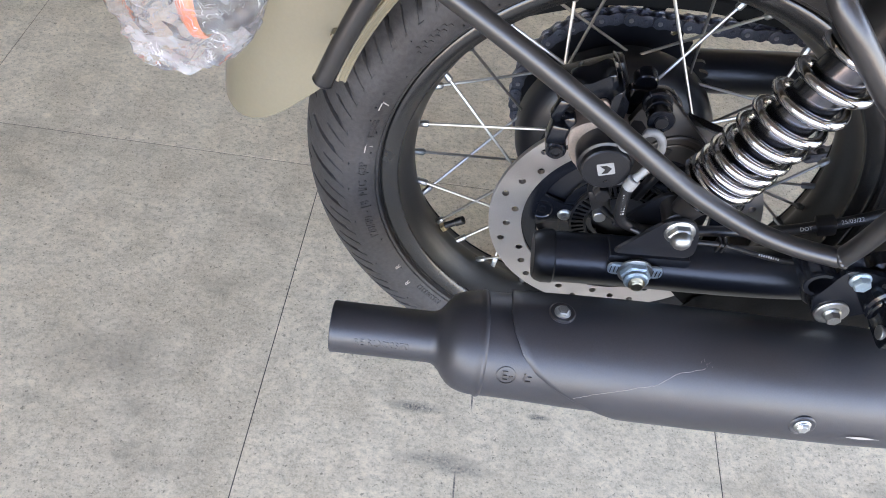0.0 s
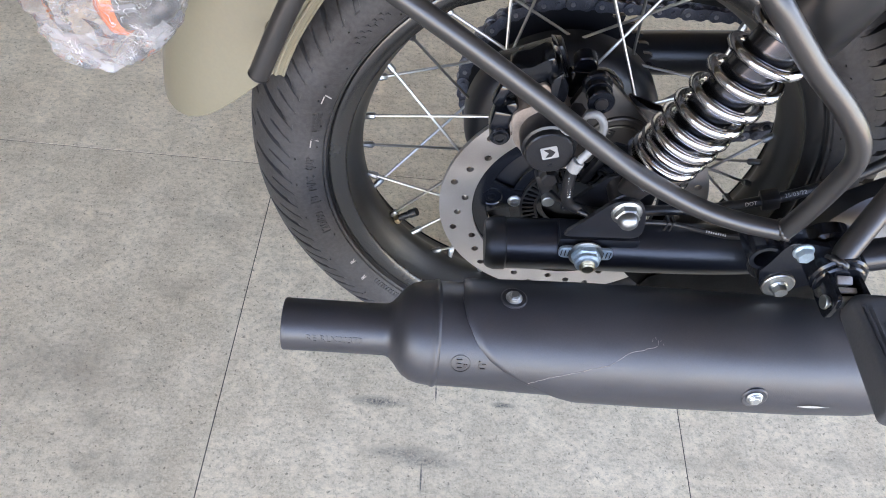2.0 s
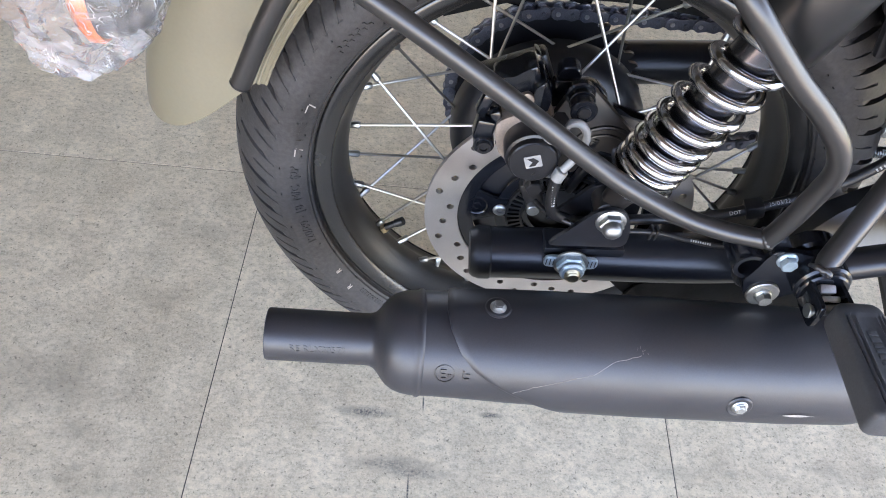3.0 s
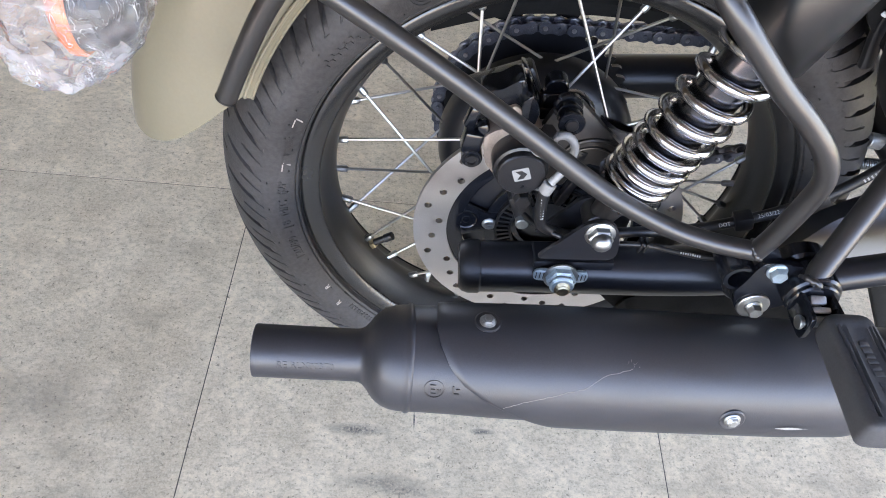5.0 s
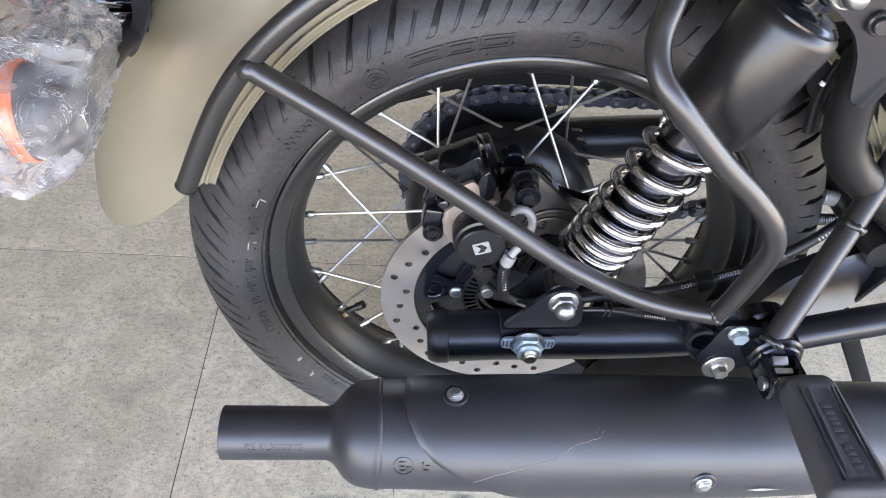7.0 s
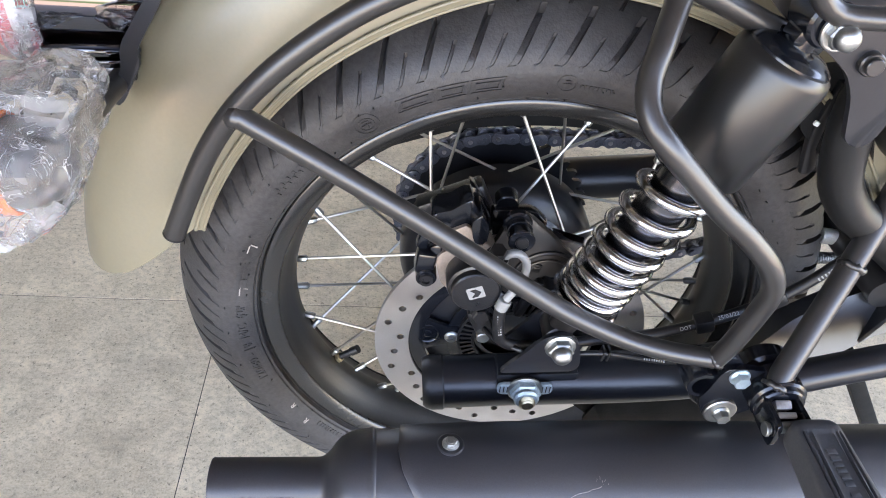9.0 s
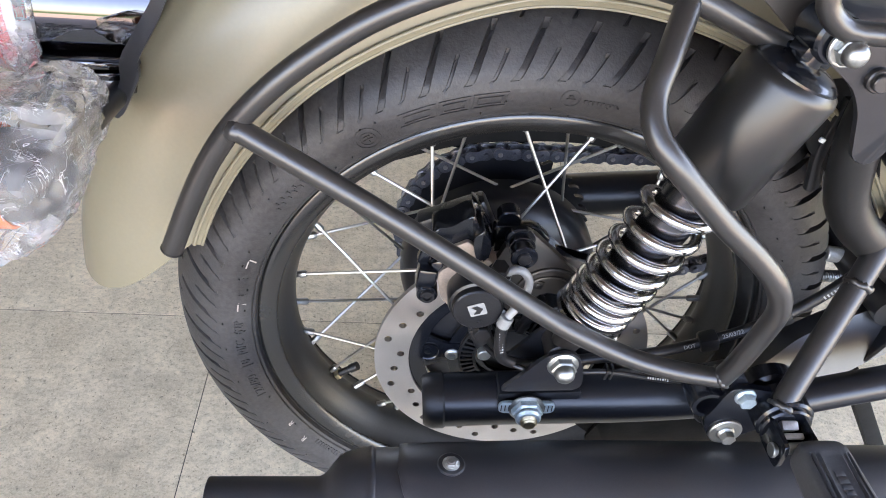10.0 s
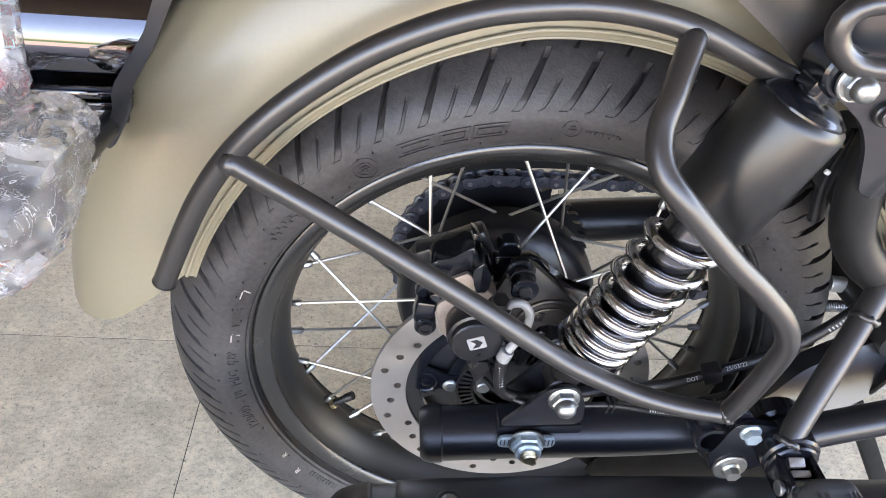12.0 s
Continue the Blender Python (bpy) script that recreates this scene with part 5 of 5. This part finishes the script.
for w, h, d in ((0.0095, 0.0095, 0.0010), (0.0050, 0.0050, 0.0018)):
    block(bm, Matrix.Translation((0.0088, -0.0925, 0.1085)) @ Matrix.Rotation(0.25, 4, "Y"), (w, 2 * d, h), 0.0008)
part("foundry_mark", bm, PLASTIC, carrier, "small square cast mark")
bm = bmesh.new()
rod(bm, (0.034, -0.070, 0.0710), (0.034, -0.093, 0.0710), 0.0115, 28)
part("carrier_boss", bm, PLASTIC, carrier)
bm = bmesh.new()
lathe(bm, [(0, 0), (0.0085, 0), (0.0085, 0.0015), (0.0060, 0.0040), (0.0030, 0.0042), (0.0026, 0.0025), (0, 0.0025)], basis((0.034, -0.093, 0.0710), (0.034, -0.2, 0.0710)), 24)
part("carrier_bolt", bm, ZINC, carrier, "dull zinc button-head bolt")
bm = bmesh.new()
block(bm, Matrix.Translation((0.010, -0.082, 0.062)) @ Matrix.Rotation(0.35, 4, "Y"), (0.008, 0.010, 0.048), 0.002)
block(bm, Matrix.Translation((0.046, -0.084, 0.056)) @ Matrix.Rotation(-0.5, 4, "Y"), (0.010, 0.010, 0.044), 0.002)
part("carrier_leg", bm, CAST, carrier)
# thin splash plate behind the carrier
bm = bmesh.new()
plate(bm, round_corners([(0.020, 0.144), (0.040, 0.1300), (0.090, 0.1230), (0.098, 0.117), (0.060, 0.1130), (0.030, 0.1200)], 0.003, 3), side(-0.076), 0.003, 0.0008)
part("splash_plate", bm, CAST, carrier, "thin black plate behind the caliper carrier")
CAL = Matrix.Translation((-0.062, 0, 0.140)) @ Matrix.Rotation(radians(-24), 4, "Y")   # its z points out from the axle
bm = bmesh.new()
plate(bm, round_corners([(-0.084, 0.132), (-0.072, 0.142), (-0.040, 0.150), (-0.028, 0.130), (-0.034, 0.098), (-0.064, 0.088), (-0.078, 0.104)], 0.006, 4), side(-0.084), 0.024, 0.002)
caliper = part("caliper_body", bm, CALIPER, bike, "bare tan-grey alloy brake caliper body")
bm = bmesh.new()
plate(bm, round_corners([(-0.0900, 0.1690), (-0.0863, 0.1733), (-0.0731, 0.1760), (-0.0640, 0.1830), (-0.0560, 0.1880), (-0.0480, 0.1700), (-0.0551, 0.1568), (-0.0644, 0.1577), (-0.0732, 0.1525), (-0.0833, 0.1600)], 0.003, 3), side(-0.074), 0.026, 0.002)
plate(bm, round_corners([(-0.0560, 0.1700), (-0.0480, 0.1800), (-0.0400, 0.1640), (-0.0420, 0.1480), (-0.0500, 0.1440), (-0.0540, 0.1560)], 0.003, 3), side(-0.080), 0.028, 0.002)
plate(bm, round_corners([(-0.0565, 0.1860), (-0.0510, 0.1840), (-0.0350, 0.1540), (-0.0400, 0.1500)], 0.0015, 2), side(-0.062), 0.016, 0.001)
rod(bm, (-0.020, -0.052, 0.1600), (-0.020, -0.066, 0.1580), 0.0105, 20)
plate(bm, round_corners([(-0.0340, 0.1540), (0.0040, 0.1550), (0.0200, 0.1400), (0.0060, 0.1200), (-0.0300, 0.1240)], 0.005, 3), side(-0.058), 0.010, 0.0015)
part("caliper_bridge", bm, GLOSS, caliper, "shiny black caliper bridge over the disc")
bm = bmesh.new()
block(bm, CAL @ Matrix.Translation((0.0, -0.052, 0.0)), (0.064, 0.020, 0.050), 0.004)
part("inner_half", bm, CAST, caliper, "black inner half of the caliper")
bm = bmesh.new()
plate(bm, round_corners([(-0.0739, 0.1573), (-0.0595, 0.1650), (-0.0546, 0.1610), (-0.0475, 0.1430), (-0.0565, 0.1440)], 0.002, 2), side(-0.100), 0.005, 0.001)
part("machined_face", bm, CALIPER, caliper, "bare machined alloy faces")
PC = Vector((-0.0495, -0.106, 0.1165))
bm = bmesh.new()
lathe(bm, [(0, 0), (0.0245, 0), (0.0245, 0.018), (0.0235, 0.0215), (0.0212, 0.0225), (0.0210, 0.0285), (0.0198, 0.0296), (0, 0.0300)], basis(PC, PC - Vector((0, 1, 0))), 48)
piston = part("piston_cap", bm, CAST, caliper, "round black caliper piston cover")
bm = bmesh.new()
plate(bm, round_corners([(-0.0072, -0.0064), (0.0072, -0.0064), (0.0072, 0.0064), (-0.0072, 0.0064)], 0.0012, 2), Matrix.Translation((-0.0500, -0.1362, 0.1185)) @ Matrix.Rotation(radians(-20), 4, "Y") @ side(0), 0.0005, 0)
part("badge", bm, PIPE, caliper, "small pale square badge")
bm = bmesh.new()
plate(bm, [(-0.0042, 0.0042), (0.0010, 0.0042), (0.0048, 0.0), (0.0010, -0.0042), (-0.0042, -0.0042), (-0.0006, 0.0)], Matrix.Translation((-0.0500, -0.1368, 0.1185)) @ Matrix.Rotation(radians(-20), 4, "Y") @ side(0), 0.0004, 0)
part("badge_arrow", bm, PLASTIC, caliper, "dark arrow shape on the badge")
bm = bmesh.new()
SP = Vector((-0.0155, 0, 0.1640))
for y0, y1, rr in ((-0.094, -0.102, 0.0125), (-0.102, -0.108, 0.0098), (-0.108, -0.111, 0.0110), (-0.111, -0.120, 0.0096), (-0.120, -0.124, 0.0112)):
    rod(bm, SP + Vector((0, y0, 0)), SP + Vector((0, y1, 0)), rr, 28)
part("slide_pin_boot", bm, GLOSS, caliper, "black rubber slide pin boot")
bm = bmesh.new()
rod(bm, SP + Vector((0, -0.122, 0)), SP + Vector((0, -0.1265, 0)), 0.0055, 20)
part("slide_pin", bm, CAST, caliper)
# sensor lug at the rear of the caliper
bm = bmesh.new()
block(bm, Matrix.Translation((-0.0915, -0.100, 0.1240)) @ Matrix.Rotation(0.15, 4, "Y"), (0.017, 0.018, 0.022), 0.003)
block(bm, Matrix.Translation((-0.0930, -0.092, 0.1430)) @ Matrix.Rotation(0.3, 4, "Y"), (0.010, 0.012, 0.022), 0.003)
block(bm, Matrix.Translation((-0.0800, -0.098, 0.1300)) @ Matrix.Rotation(-0.4, 4, "Y"), (0.010, 0.014, 0.026), 0.003)
rod(bm, (-0.0905, -0.096, 0.1100), (-0.0905, -0.1110, 0.1100), 0.0092, 24)
part("pad_pin_lug", bm, GLOSS, caliper)
bm = bmesh.new()
lathe(bm, [(0, 0), (0.0062, 0), (0.0062, 0.003), (0.0035, 0.003), (0.0030, 0.001), (0, 0.001)], basis((-0.0905, -0.1110, 0.1100), (-0.0905, -0.2, 0.1100)), 20)
part("pad_pin", bm, CAST, caliper, "socket-head pad pin")
# banjo bolt, pipe and hose
BJ = Vector((-0.0355, -0.124, 0.1385))
up = Vector((0.0, -0.35, 0.94)).normalized()
bm = bmesh.new()
rod(bm, BJ, BJ + up * 0.014, 0.0105, 24)
part("banjo", bm, PIPE, caliper, "pale alloy banjo fitting")
bm = bmesh.new()
lathe(bm, [(0, 0), (0.0100, 0), (0.0100, 0.002), (0, 0.002)], basis(BJ + up * 0.014, BJ + up), 24)
hexagon(bm, BJ + up * 0.016, BJ + up * 0.027, 0.0135, 0.2)
part("banjo_bolt", bm, CAST, caliper, "dark hexagon banjo bolt")
bm = bmesh.new()
pipe = [BJ + up * 0.007 + Vector((0.006, 0, 0)), Vector((-0.0264, -0.130, 0.1560)), Vector((-0.0173, -0.130, 0.1568)), Vector((-0.0106, -0.131, 0.1487)), Vector((-0.0105, -0.133, 0.1380)),
        Vector((-0.0160, -0.137, 0.1270)), Vector((-0.0247, -0.140, 0.1147))]
sweep(bm, smooth_line(pipe, 0.003), 0.0036, 14)
rod(bm, pipe[-1], pipe[-1] + Vector((-0.0033, 0, -0.0107)), 0.0058, 16)
part("brake_pipe", bm, PIPE, caliper, "pale alloy brake pipe")


def hose(name, pts, r, mat, label, parent=bike):
    bm = bmesh.new()
    sweep(bm, smooth_line(pts, 0.004), r, 14)
    return part(name, bm, mat, parent, label, 60)


h1 = hose("brake_hose", [(-0.0280, -0.140, 0.106), (-0.0275, -0.140, 0.084), (-0.0235, -0.139, 0.065), (-0.0080, -0.134, 0.052), (0.015, -0.118, 0.034), (0.07, -0.112, 0.036), (0.13, -0.110, 0.044),
                            (0.176, -0.106, 0.056), (0.210, -0.104, 0.070), (0.248, -0.104, 0.096), (0.276, -0.104, 0.128), (0.31, -0.10, 0.17)], 0.0052, PLASTIC, "black rubber brake hose with white print")
hose("sensor_cable", [(-0.034, -0.112, 0.050), (-0.024, -0.128, 0.052), (-0.006, -0.142, 0.055), (0.006, -0.134, 0.042), (0.035, -0.130, 0.036), (0.078, -0.132, 0.040), (0.115, -0.130, 0.031), (0.150, -0.128, 0.024), (0.185, -0.124, 0.030)], 0.0026, PLASTIC, "thin black sensor cable")
# speed sensor by the tone ring
bm = bmesh.new()
rod(bm, (-0.0385, -0.084, 0.067), (-0.0385, -0.108, 0.067), 0.0092, 24)
hexagon(bm, (-0.0385, -0.108, 0.067), (-0.0385, -0.116, 0.067), 0.0140)
block(bm, Matrix.Translation((-0.036, -0.096, 0.048)) @ Matrix.Rotation(-0.4, 4, "Y"), (0.018, 0.014, 0.030), 0.003)
part("speed_sensor", bm, PLASTIC, carrier, "black wheel speed sensor")
bm = bmesh.new()
rod(bm, (-0.033, -0.098, 0.034), (-0.033, -0.110, 0.034), 0.0062, 20)
part("sensor_screw", bm, ZINC, carrier, "zinc socket screw")
# cable clips
for px, py, pz, ang in ((0.176, -0.106, 0.056, 0.3), (0.236, -0.104, 0.088, 0.6)):
    bm = bmesh.new()
    block(bm, Matrix.Translation((px, py, pz)) @ Matrix.Rotation(-ang, 4, "Y"), (0.018, 0.016, 0.016), 0.003)
    part("cable_clip", bm, PLASTIC, bike, "black plastic cable clip")
bm = bmesh.new()
for k in range(2):
    block(bm, Matrix.Translation((0.0765 + 0.005 * k, -0.130, 0.038)) @ Matrix.Rotation(0.2, 4, "Y"), (0.0030, 0.011, 0.012), 0.0012)
part("cable_tie", bm, PLASTIC, arm, "black cable ties round the cable")


bm = bmesh.new()
block(bm, Matrix.Translation((0.338, -0.103, 0.071)) @ Matrix.Rotation(0.42, 4, "Y"), (0.006, 0.036, 0.056), 0.002)
part("arm_strap", bm, PLASTIC, arm, "black strap round the arm")


def print_on(name, text, size, p, along, normal, mat=WHITE, shapes=None):
    vs, fs = lettering(text, size, 0.0002) if text else many(shapes)
    u = Vector(along).normalized()
    n_ = Vector(normal)
    n_ = (n_ - u * n_.dot(u)).normalized()
    w = n_.cross(u)
    return part(name, ([Vector(p) + u * v.x + w * v.y + n_ * v.z for v in vs], fs), mat, h1, "", 0)


print_on("hose_print", "DOT", 0.0052, (0.157, -0.1128, 0.0545), (0.046, 0.004, 0.011), (0, -0.62, 0.78), HOSE_PRINT)
print_on("hose_print", "25/03/22", 0.0056, (0.196, -0.1085, 0.0678), (0.036, 0.001, 0.0145), (0, -0.62, 0.78), HOSE_PRINT)
print_on("hose_print", "", 0, (-0.0272, -0.1440, 0.0870), (0.003, 0.0, -0.020), (0, -0.8, 0.6), HOSE_PRINT, [bar(0.0013, 0.0030, -0.012 + k * 0.0032) for k in range(8)])
print_on("hose_print", "", 0, (0.276, -0.1085, 0.1300), (0.030, 0.0, 0.036), (0, -0.62, 0.78), HOSE_PRINT, [bar(0.0014, 0.0034, -0.018 + k * 0.0034) for k in range(11)])
print_on("cable_print", "", 0, (0.128, -0.1315, 0.0302), (0.035, 0.002, -0.008), (0, -0.62, 0.78), HOSE_PRINT, [bar(0.0010, 0.0020, -0.011 + k * 0.0026) for k in range(9)])

# ---- tail lamp, bracket and direction indicator ----
TL0, TL1 = Vector((-0.270, 0.0, 0.310)), Vector((-0.400, 0.0, 0.318))
LR = 0.060
bm = bmesh.new()
rings = []
for end in (0, 1):
    ring = []
    for k in range(80):
        a = 2 * math.pi * k / 80
        z = 0.314 + LR * math.sin(a)
        x = -0.382 if end else -0.316 + (z - 0.293) * 0.56
        ring.append(bm.verts.new((x, LR * math.cos(a), z)))
    rings.append(ring)
for k in range(80):
    bm.faces.new((rings[0][k], rings[0][(k + 1) % 80], rings[1][(k + 1) % 80], rings[1][k]))
bm.faces.new(rings[0])
bm.faces.new(rings[1])
lamp = part("tail_lamp_housing", bm, LAMP_BLACK, bike, "mirror-gloss black round tail lamp housing")
bm = bmesh.new()
lathe(bm, [(0.0600, 0.1205), (0.0612, 0.1210), (0.0614, 0.1260), (0.0605, 0.128), (0.0580, 0.128)], basis(TL0, TL1), 80)
part("lamp_bezel", bm, WHITE, lamp, "pale bezel of the tail lamp")
bm = bmesh.new()
lathe(bm, [(0.0590, 0.122), (0.0590, 0.140), (0.0520, 0.152), (0.0300, 0.159), (0.0, 0.161)], basis(TL0, TL1), 64)
part("tail_lens", bm, RED, lamp, "red tail lamp lens")
bm = bmesh.new()
band = [(-0.262, 0.376), (-0.2674, 0.3641), (-0.2849, 0.3302), (-0.3018, 0.3038), (-0.3058, 0.2965), (-0.3045, 0.2882), (-0.3211, 0.2581), (-0.3270, 0.2522),
        (-0.3302, 0.2554), (-0.3248, 0.2733), (-0.3190, 0.2843), (-0.3176, 0.2968), (-0.3142, 0.3051), (-0.2881, 0.3431), (-0.2797, 0.3633), (-0.275, 0.376)]
plate(bm, round_corners(band, 0.003, 3), side(-0.0765), 0.0055, 0.0012)
bracket = part("tail_bracket", bm, ARM, bike, "satin black bracket that follows the mudguard")
bm = bmesh.new()
block(bm, Matrix.Translation((-0.350, -0.062, 0.2880)), (0.072, 0.014, 0.0065), 0.0022)
block(bm, Matrix.Translation((-0.350, -0.062, 0.2790)), (0.072, 0.012, 0.0070), 0.0022)
block(bm, Matrix.Translation((-0.345, -0.050, 0.2700)), (0.060, 0.030, 0.0120), 0.003)
part("lamp_carrier", bm, LAMP_BLACK, bracket, "gloss black lamp carrier")
bm = bmesh.new()
rod(bm, (-0.326, -0.066, 0.268), (-0.322, -0.200, 0.290), 0.0085, 20)
stalk = part("indicator_stalk", bm, PLASTIC, bike, "black indicator stalk")
I0, I1 = Vector((-0.318, -0.211, 0.290)), Vector((-0.374, -0.216, 0.287))
bm = bmesh.new()
lathe(bm, [(0, -0.012), (0.012, -0.010), (0.021, -0.003), (0.0260, 0.008), (0.0275, 0.022), (0.0265, 0.024), (0, 0.024)], basis(I0, I1), 48)
ind = part("indicator_body", bm, PLASTIC, bike, "round black indicator body")
bm = bmesh.new()
lathe(bm, [(0.0290, 0.022), (0.0305, 0.024), (0.0300, 0.029), (0.0240, 0.0340), (0.0120, 0.0368), (0, 0.0376)], basis(I0, I1), 48)
part("amber_lens", bm, ORANGE, ind, "amber indicator lens")


# clear protective bags: stretched flat between their corners, then crumpled
def film_bag(corners, cuts, deep, seed):
    bm = bmesh.new()
    for c in corners:
        bm.verts.new(c)
    made = bmesh.ops.convex_hull(bm, input=list(bm.verts))
    bmesh.ops.delete(bm, geom=[g for g in made["geom_interior"] if isinstance(g, bmesh.types.BMVert)], context="VERTS")
    bmesh.ops.triangulate(bm, faces=list(bm.faces))
    bmesh.ops.subdivide_edges(bm, edges=list(bm.edges), cuts=cuts, use_grid_fill=True)
    bmesh.ops.triangulate(bm, faces=list(bm.faces))
    for _ in range(1):
        bmesh.ops.smooth_vert(bm, verts=list(bm.verts), factor=0.4, use_axis_x=True, use_axis_y=True, use_axis_z=True)
    bm.normal_update()
    rg = random.Random(seed)
    folds = [(Vector((rg.uniform(-1, 1), rg.uniform(-1, 1), rg.uniform(-1, 1))).normalized(), rg.uniform(60, 150), rg.uniform(0, 6)) for _ in range(7)]
    moved = []
    for v in bm.verts:
        h = 0.0
        for d, f, ph in folds:
            h += (abs(math.sin(v.co.dot(d) * f + ph + 2.5 * noise.noise(v.co * 25 + d))) - 0.6) * 0.32 * noise.noise(v.co * 17 + d * 5)
        moved.append(v.co + v.normal * deep * (h + 0.5 * (1 - 2 * abs(noise.noise(v.co * 60)))) - v.normal * deep * 0.2)
    for v, p in zip(bm.verts, moved):
        v.co = p
    return bm


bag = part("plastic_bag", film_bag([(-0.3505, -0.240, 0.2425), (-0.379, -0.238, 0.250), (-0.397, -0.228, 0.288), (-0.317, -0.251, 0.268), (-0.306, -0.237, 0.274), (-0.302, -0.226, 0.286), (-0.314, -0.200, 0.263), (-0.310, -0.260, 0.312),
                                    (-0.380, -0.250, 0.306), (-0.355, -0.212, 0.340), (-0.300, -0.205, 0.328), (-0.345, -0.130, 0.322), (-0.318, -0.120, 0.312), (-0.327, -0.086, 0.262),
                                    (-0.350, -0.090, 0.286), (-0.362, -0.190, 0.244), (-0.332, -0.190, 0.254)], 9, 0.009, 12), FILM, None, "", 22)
bag.matrix_world = LEAN
tagged(bag, "crumpled clear plastic bag pulled over the indicator", "plastic bag")


def sealed_edge(line, wide):
    """The flat welded seam of a bag: a thin wavy strip of doubled film."""
    rg = random.Random(4)
    pts = []
    for a, b in zip(line, line[1:]):
        a, b = Vector(a), Vector(b)
        pts += [a.lerp(b, k / 8) for k in range(8)]
    pts.append(Vector(line[-1]))
    mid = sum(pts, Vector()) / len(pts)
    bm = bmesh.new()
    rows = []
    for k, p in enumerate(pts):
        d = p - mid + Vector((0, 0, -0.045))
        d = Vector((d.x, d.y * 0.3, d.z)).normalized() * wide * rg.uniform(0.8, 1.2)
        sway = Vector((0, rg.uniform(-0.0012, 0.0012), 0))
        rows.append([bm.verts.new(p - d + o) for o in (Vector((0, 0.0003, 0)), Vector((0, -0.0003, 0)))] + [bm.verts.new(p + d * 0.2 + sway + o) for o in (Vector((0, -0.0003, 0)), Vector((0, 0.0003, 0)))])
    for a, b in zip(rows, rows[1:]):
        for k in range(4):
            bm.faces.new((a[k], a[(k + 1) % 4], b[(k + 1) % 4], b[k]))
    bm.faces.new(rows[0][::-1])
    bm.faces.new(rows[-1])
    return bm


part("sealed_edge", sealed_edge([(-0.3850, -0.236, 0.268), (-0.3723, -0.238, 0.2572), (-0.3486, -0.241, 0.2446), (-0.3191, -0.250, 0.2705), (-0.3084, -0.236, 0.2762)], 0.006), FILM, bag, "milky doubled seam of the bag", 0)
ring = [(-0.378, 0.066), (-0.402, 0.068), (-0.425, 0.060), (-0.440, 0.030)]
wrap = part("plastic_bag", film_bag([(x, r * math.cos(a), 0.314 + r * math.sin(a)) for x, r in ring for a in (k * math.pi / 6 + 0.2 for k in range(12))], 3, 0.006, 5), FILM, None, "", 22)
wrap.matrix_world = LEAN
tagged(wrap, "crumpled clear plastic bag round the red tail lamp", "plastic bag")
bm = bmesh.new()
neck = smooth_line([(-0.398, -0.058, 0.310), (-0.390, -0.066, 0.300), (-0.378, -0.090, 0.294), (-0.368, -0.106, 0.292)], 0.003)
rows = []
for k, p in enumerate(neck):
    r = 0.012 - 0.008 * k / (len(neck) - 1)
    rows.append([bm.verts.new(p + Vector((math.cos(a), 0.4 * math.cos(a + 0.6), math.sin(a))) * r * (1 + 0.35 * math.sin(5 * a + 0.5 * k))) for a in (2 * math.pi * j / 20 for j in range(20))])
for a, b in zip(rows, rows[1:]):
    for k in range(20):
        bm.faces.new((a[k], a[(k + 1) % 20], b[(k + 1) % 20], b[k]))
part("gathered_neck", bm, FILM, wrap, "twisted neck of the bag", 22)

# ---- floor tiles, 600 mm, laid on the bed ----
def tile_mesh():
    bm = bmesh.new()
    block(bm, Matrix.Translation((0, 0, -0.004)), (0.6086, 0.6086, 0.008), 0.0002, 1)
    me = bpy.data.meshes.new("tile")
    bmesh.ops.recalc_face_normals(bm, faces=bm.faces)
    bm.to_mesh(me)
    bm.free()
    return tidy(me, TILE, 0)


tile = tile_mesh()
GRID = pose(-0.383, 0.262, 0, 0, 0, -1.4)
for i in range(-9, 11):
    for j in range(-4, 8):
        c = GRID @ Vector((0.61 * (i + 0.5), 0.61 * (j + 0.5), 0))
        if abs(c.x) < 4.5 and -1.42 < c.y < 3.88:
            ob = new("tile", tile)
            ob.parent = floor
            ob.matrix_world = Matrix.Translation(c) @ GRID.to_3x3().to_4x4()
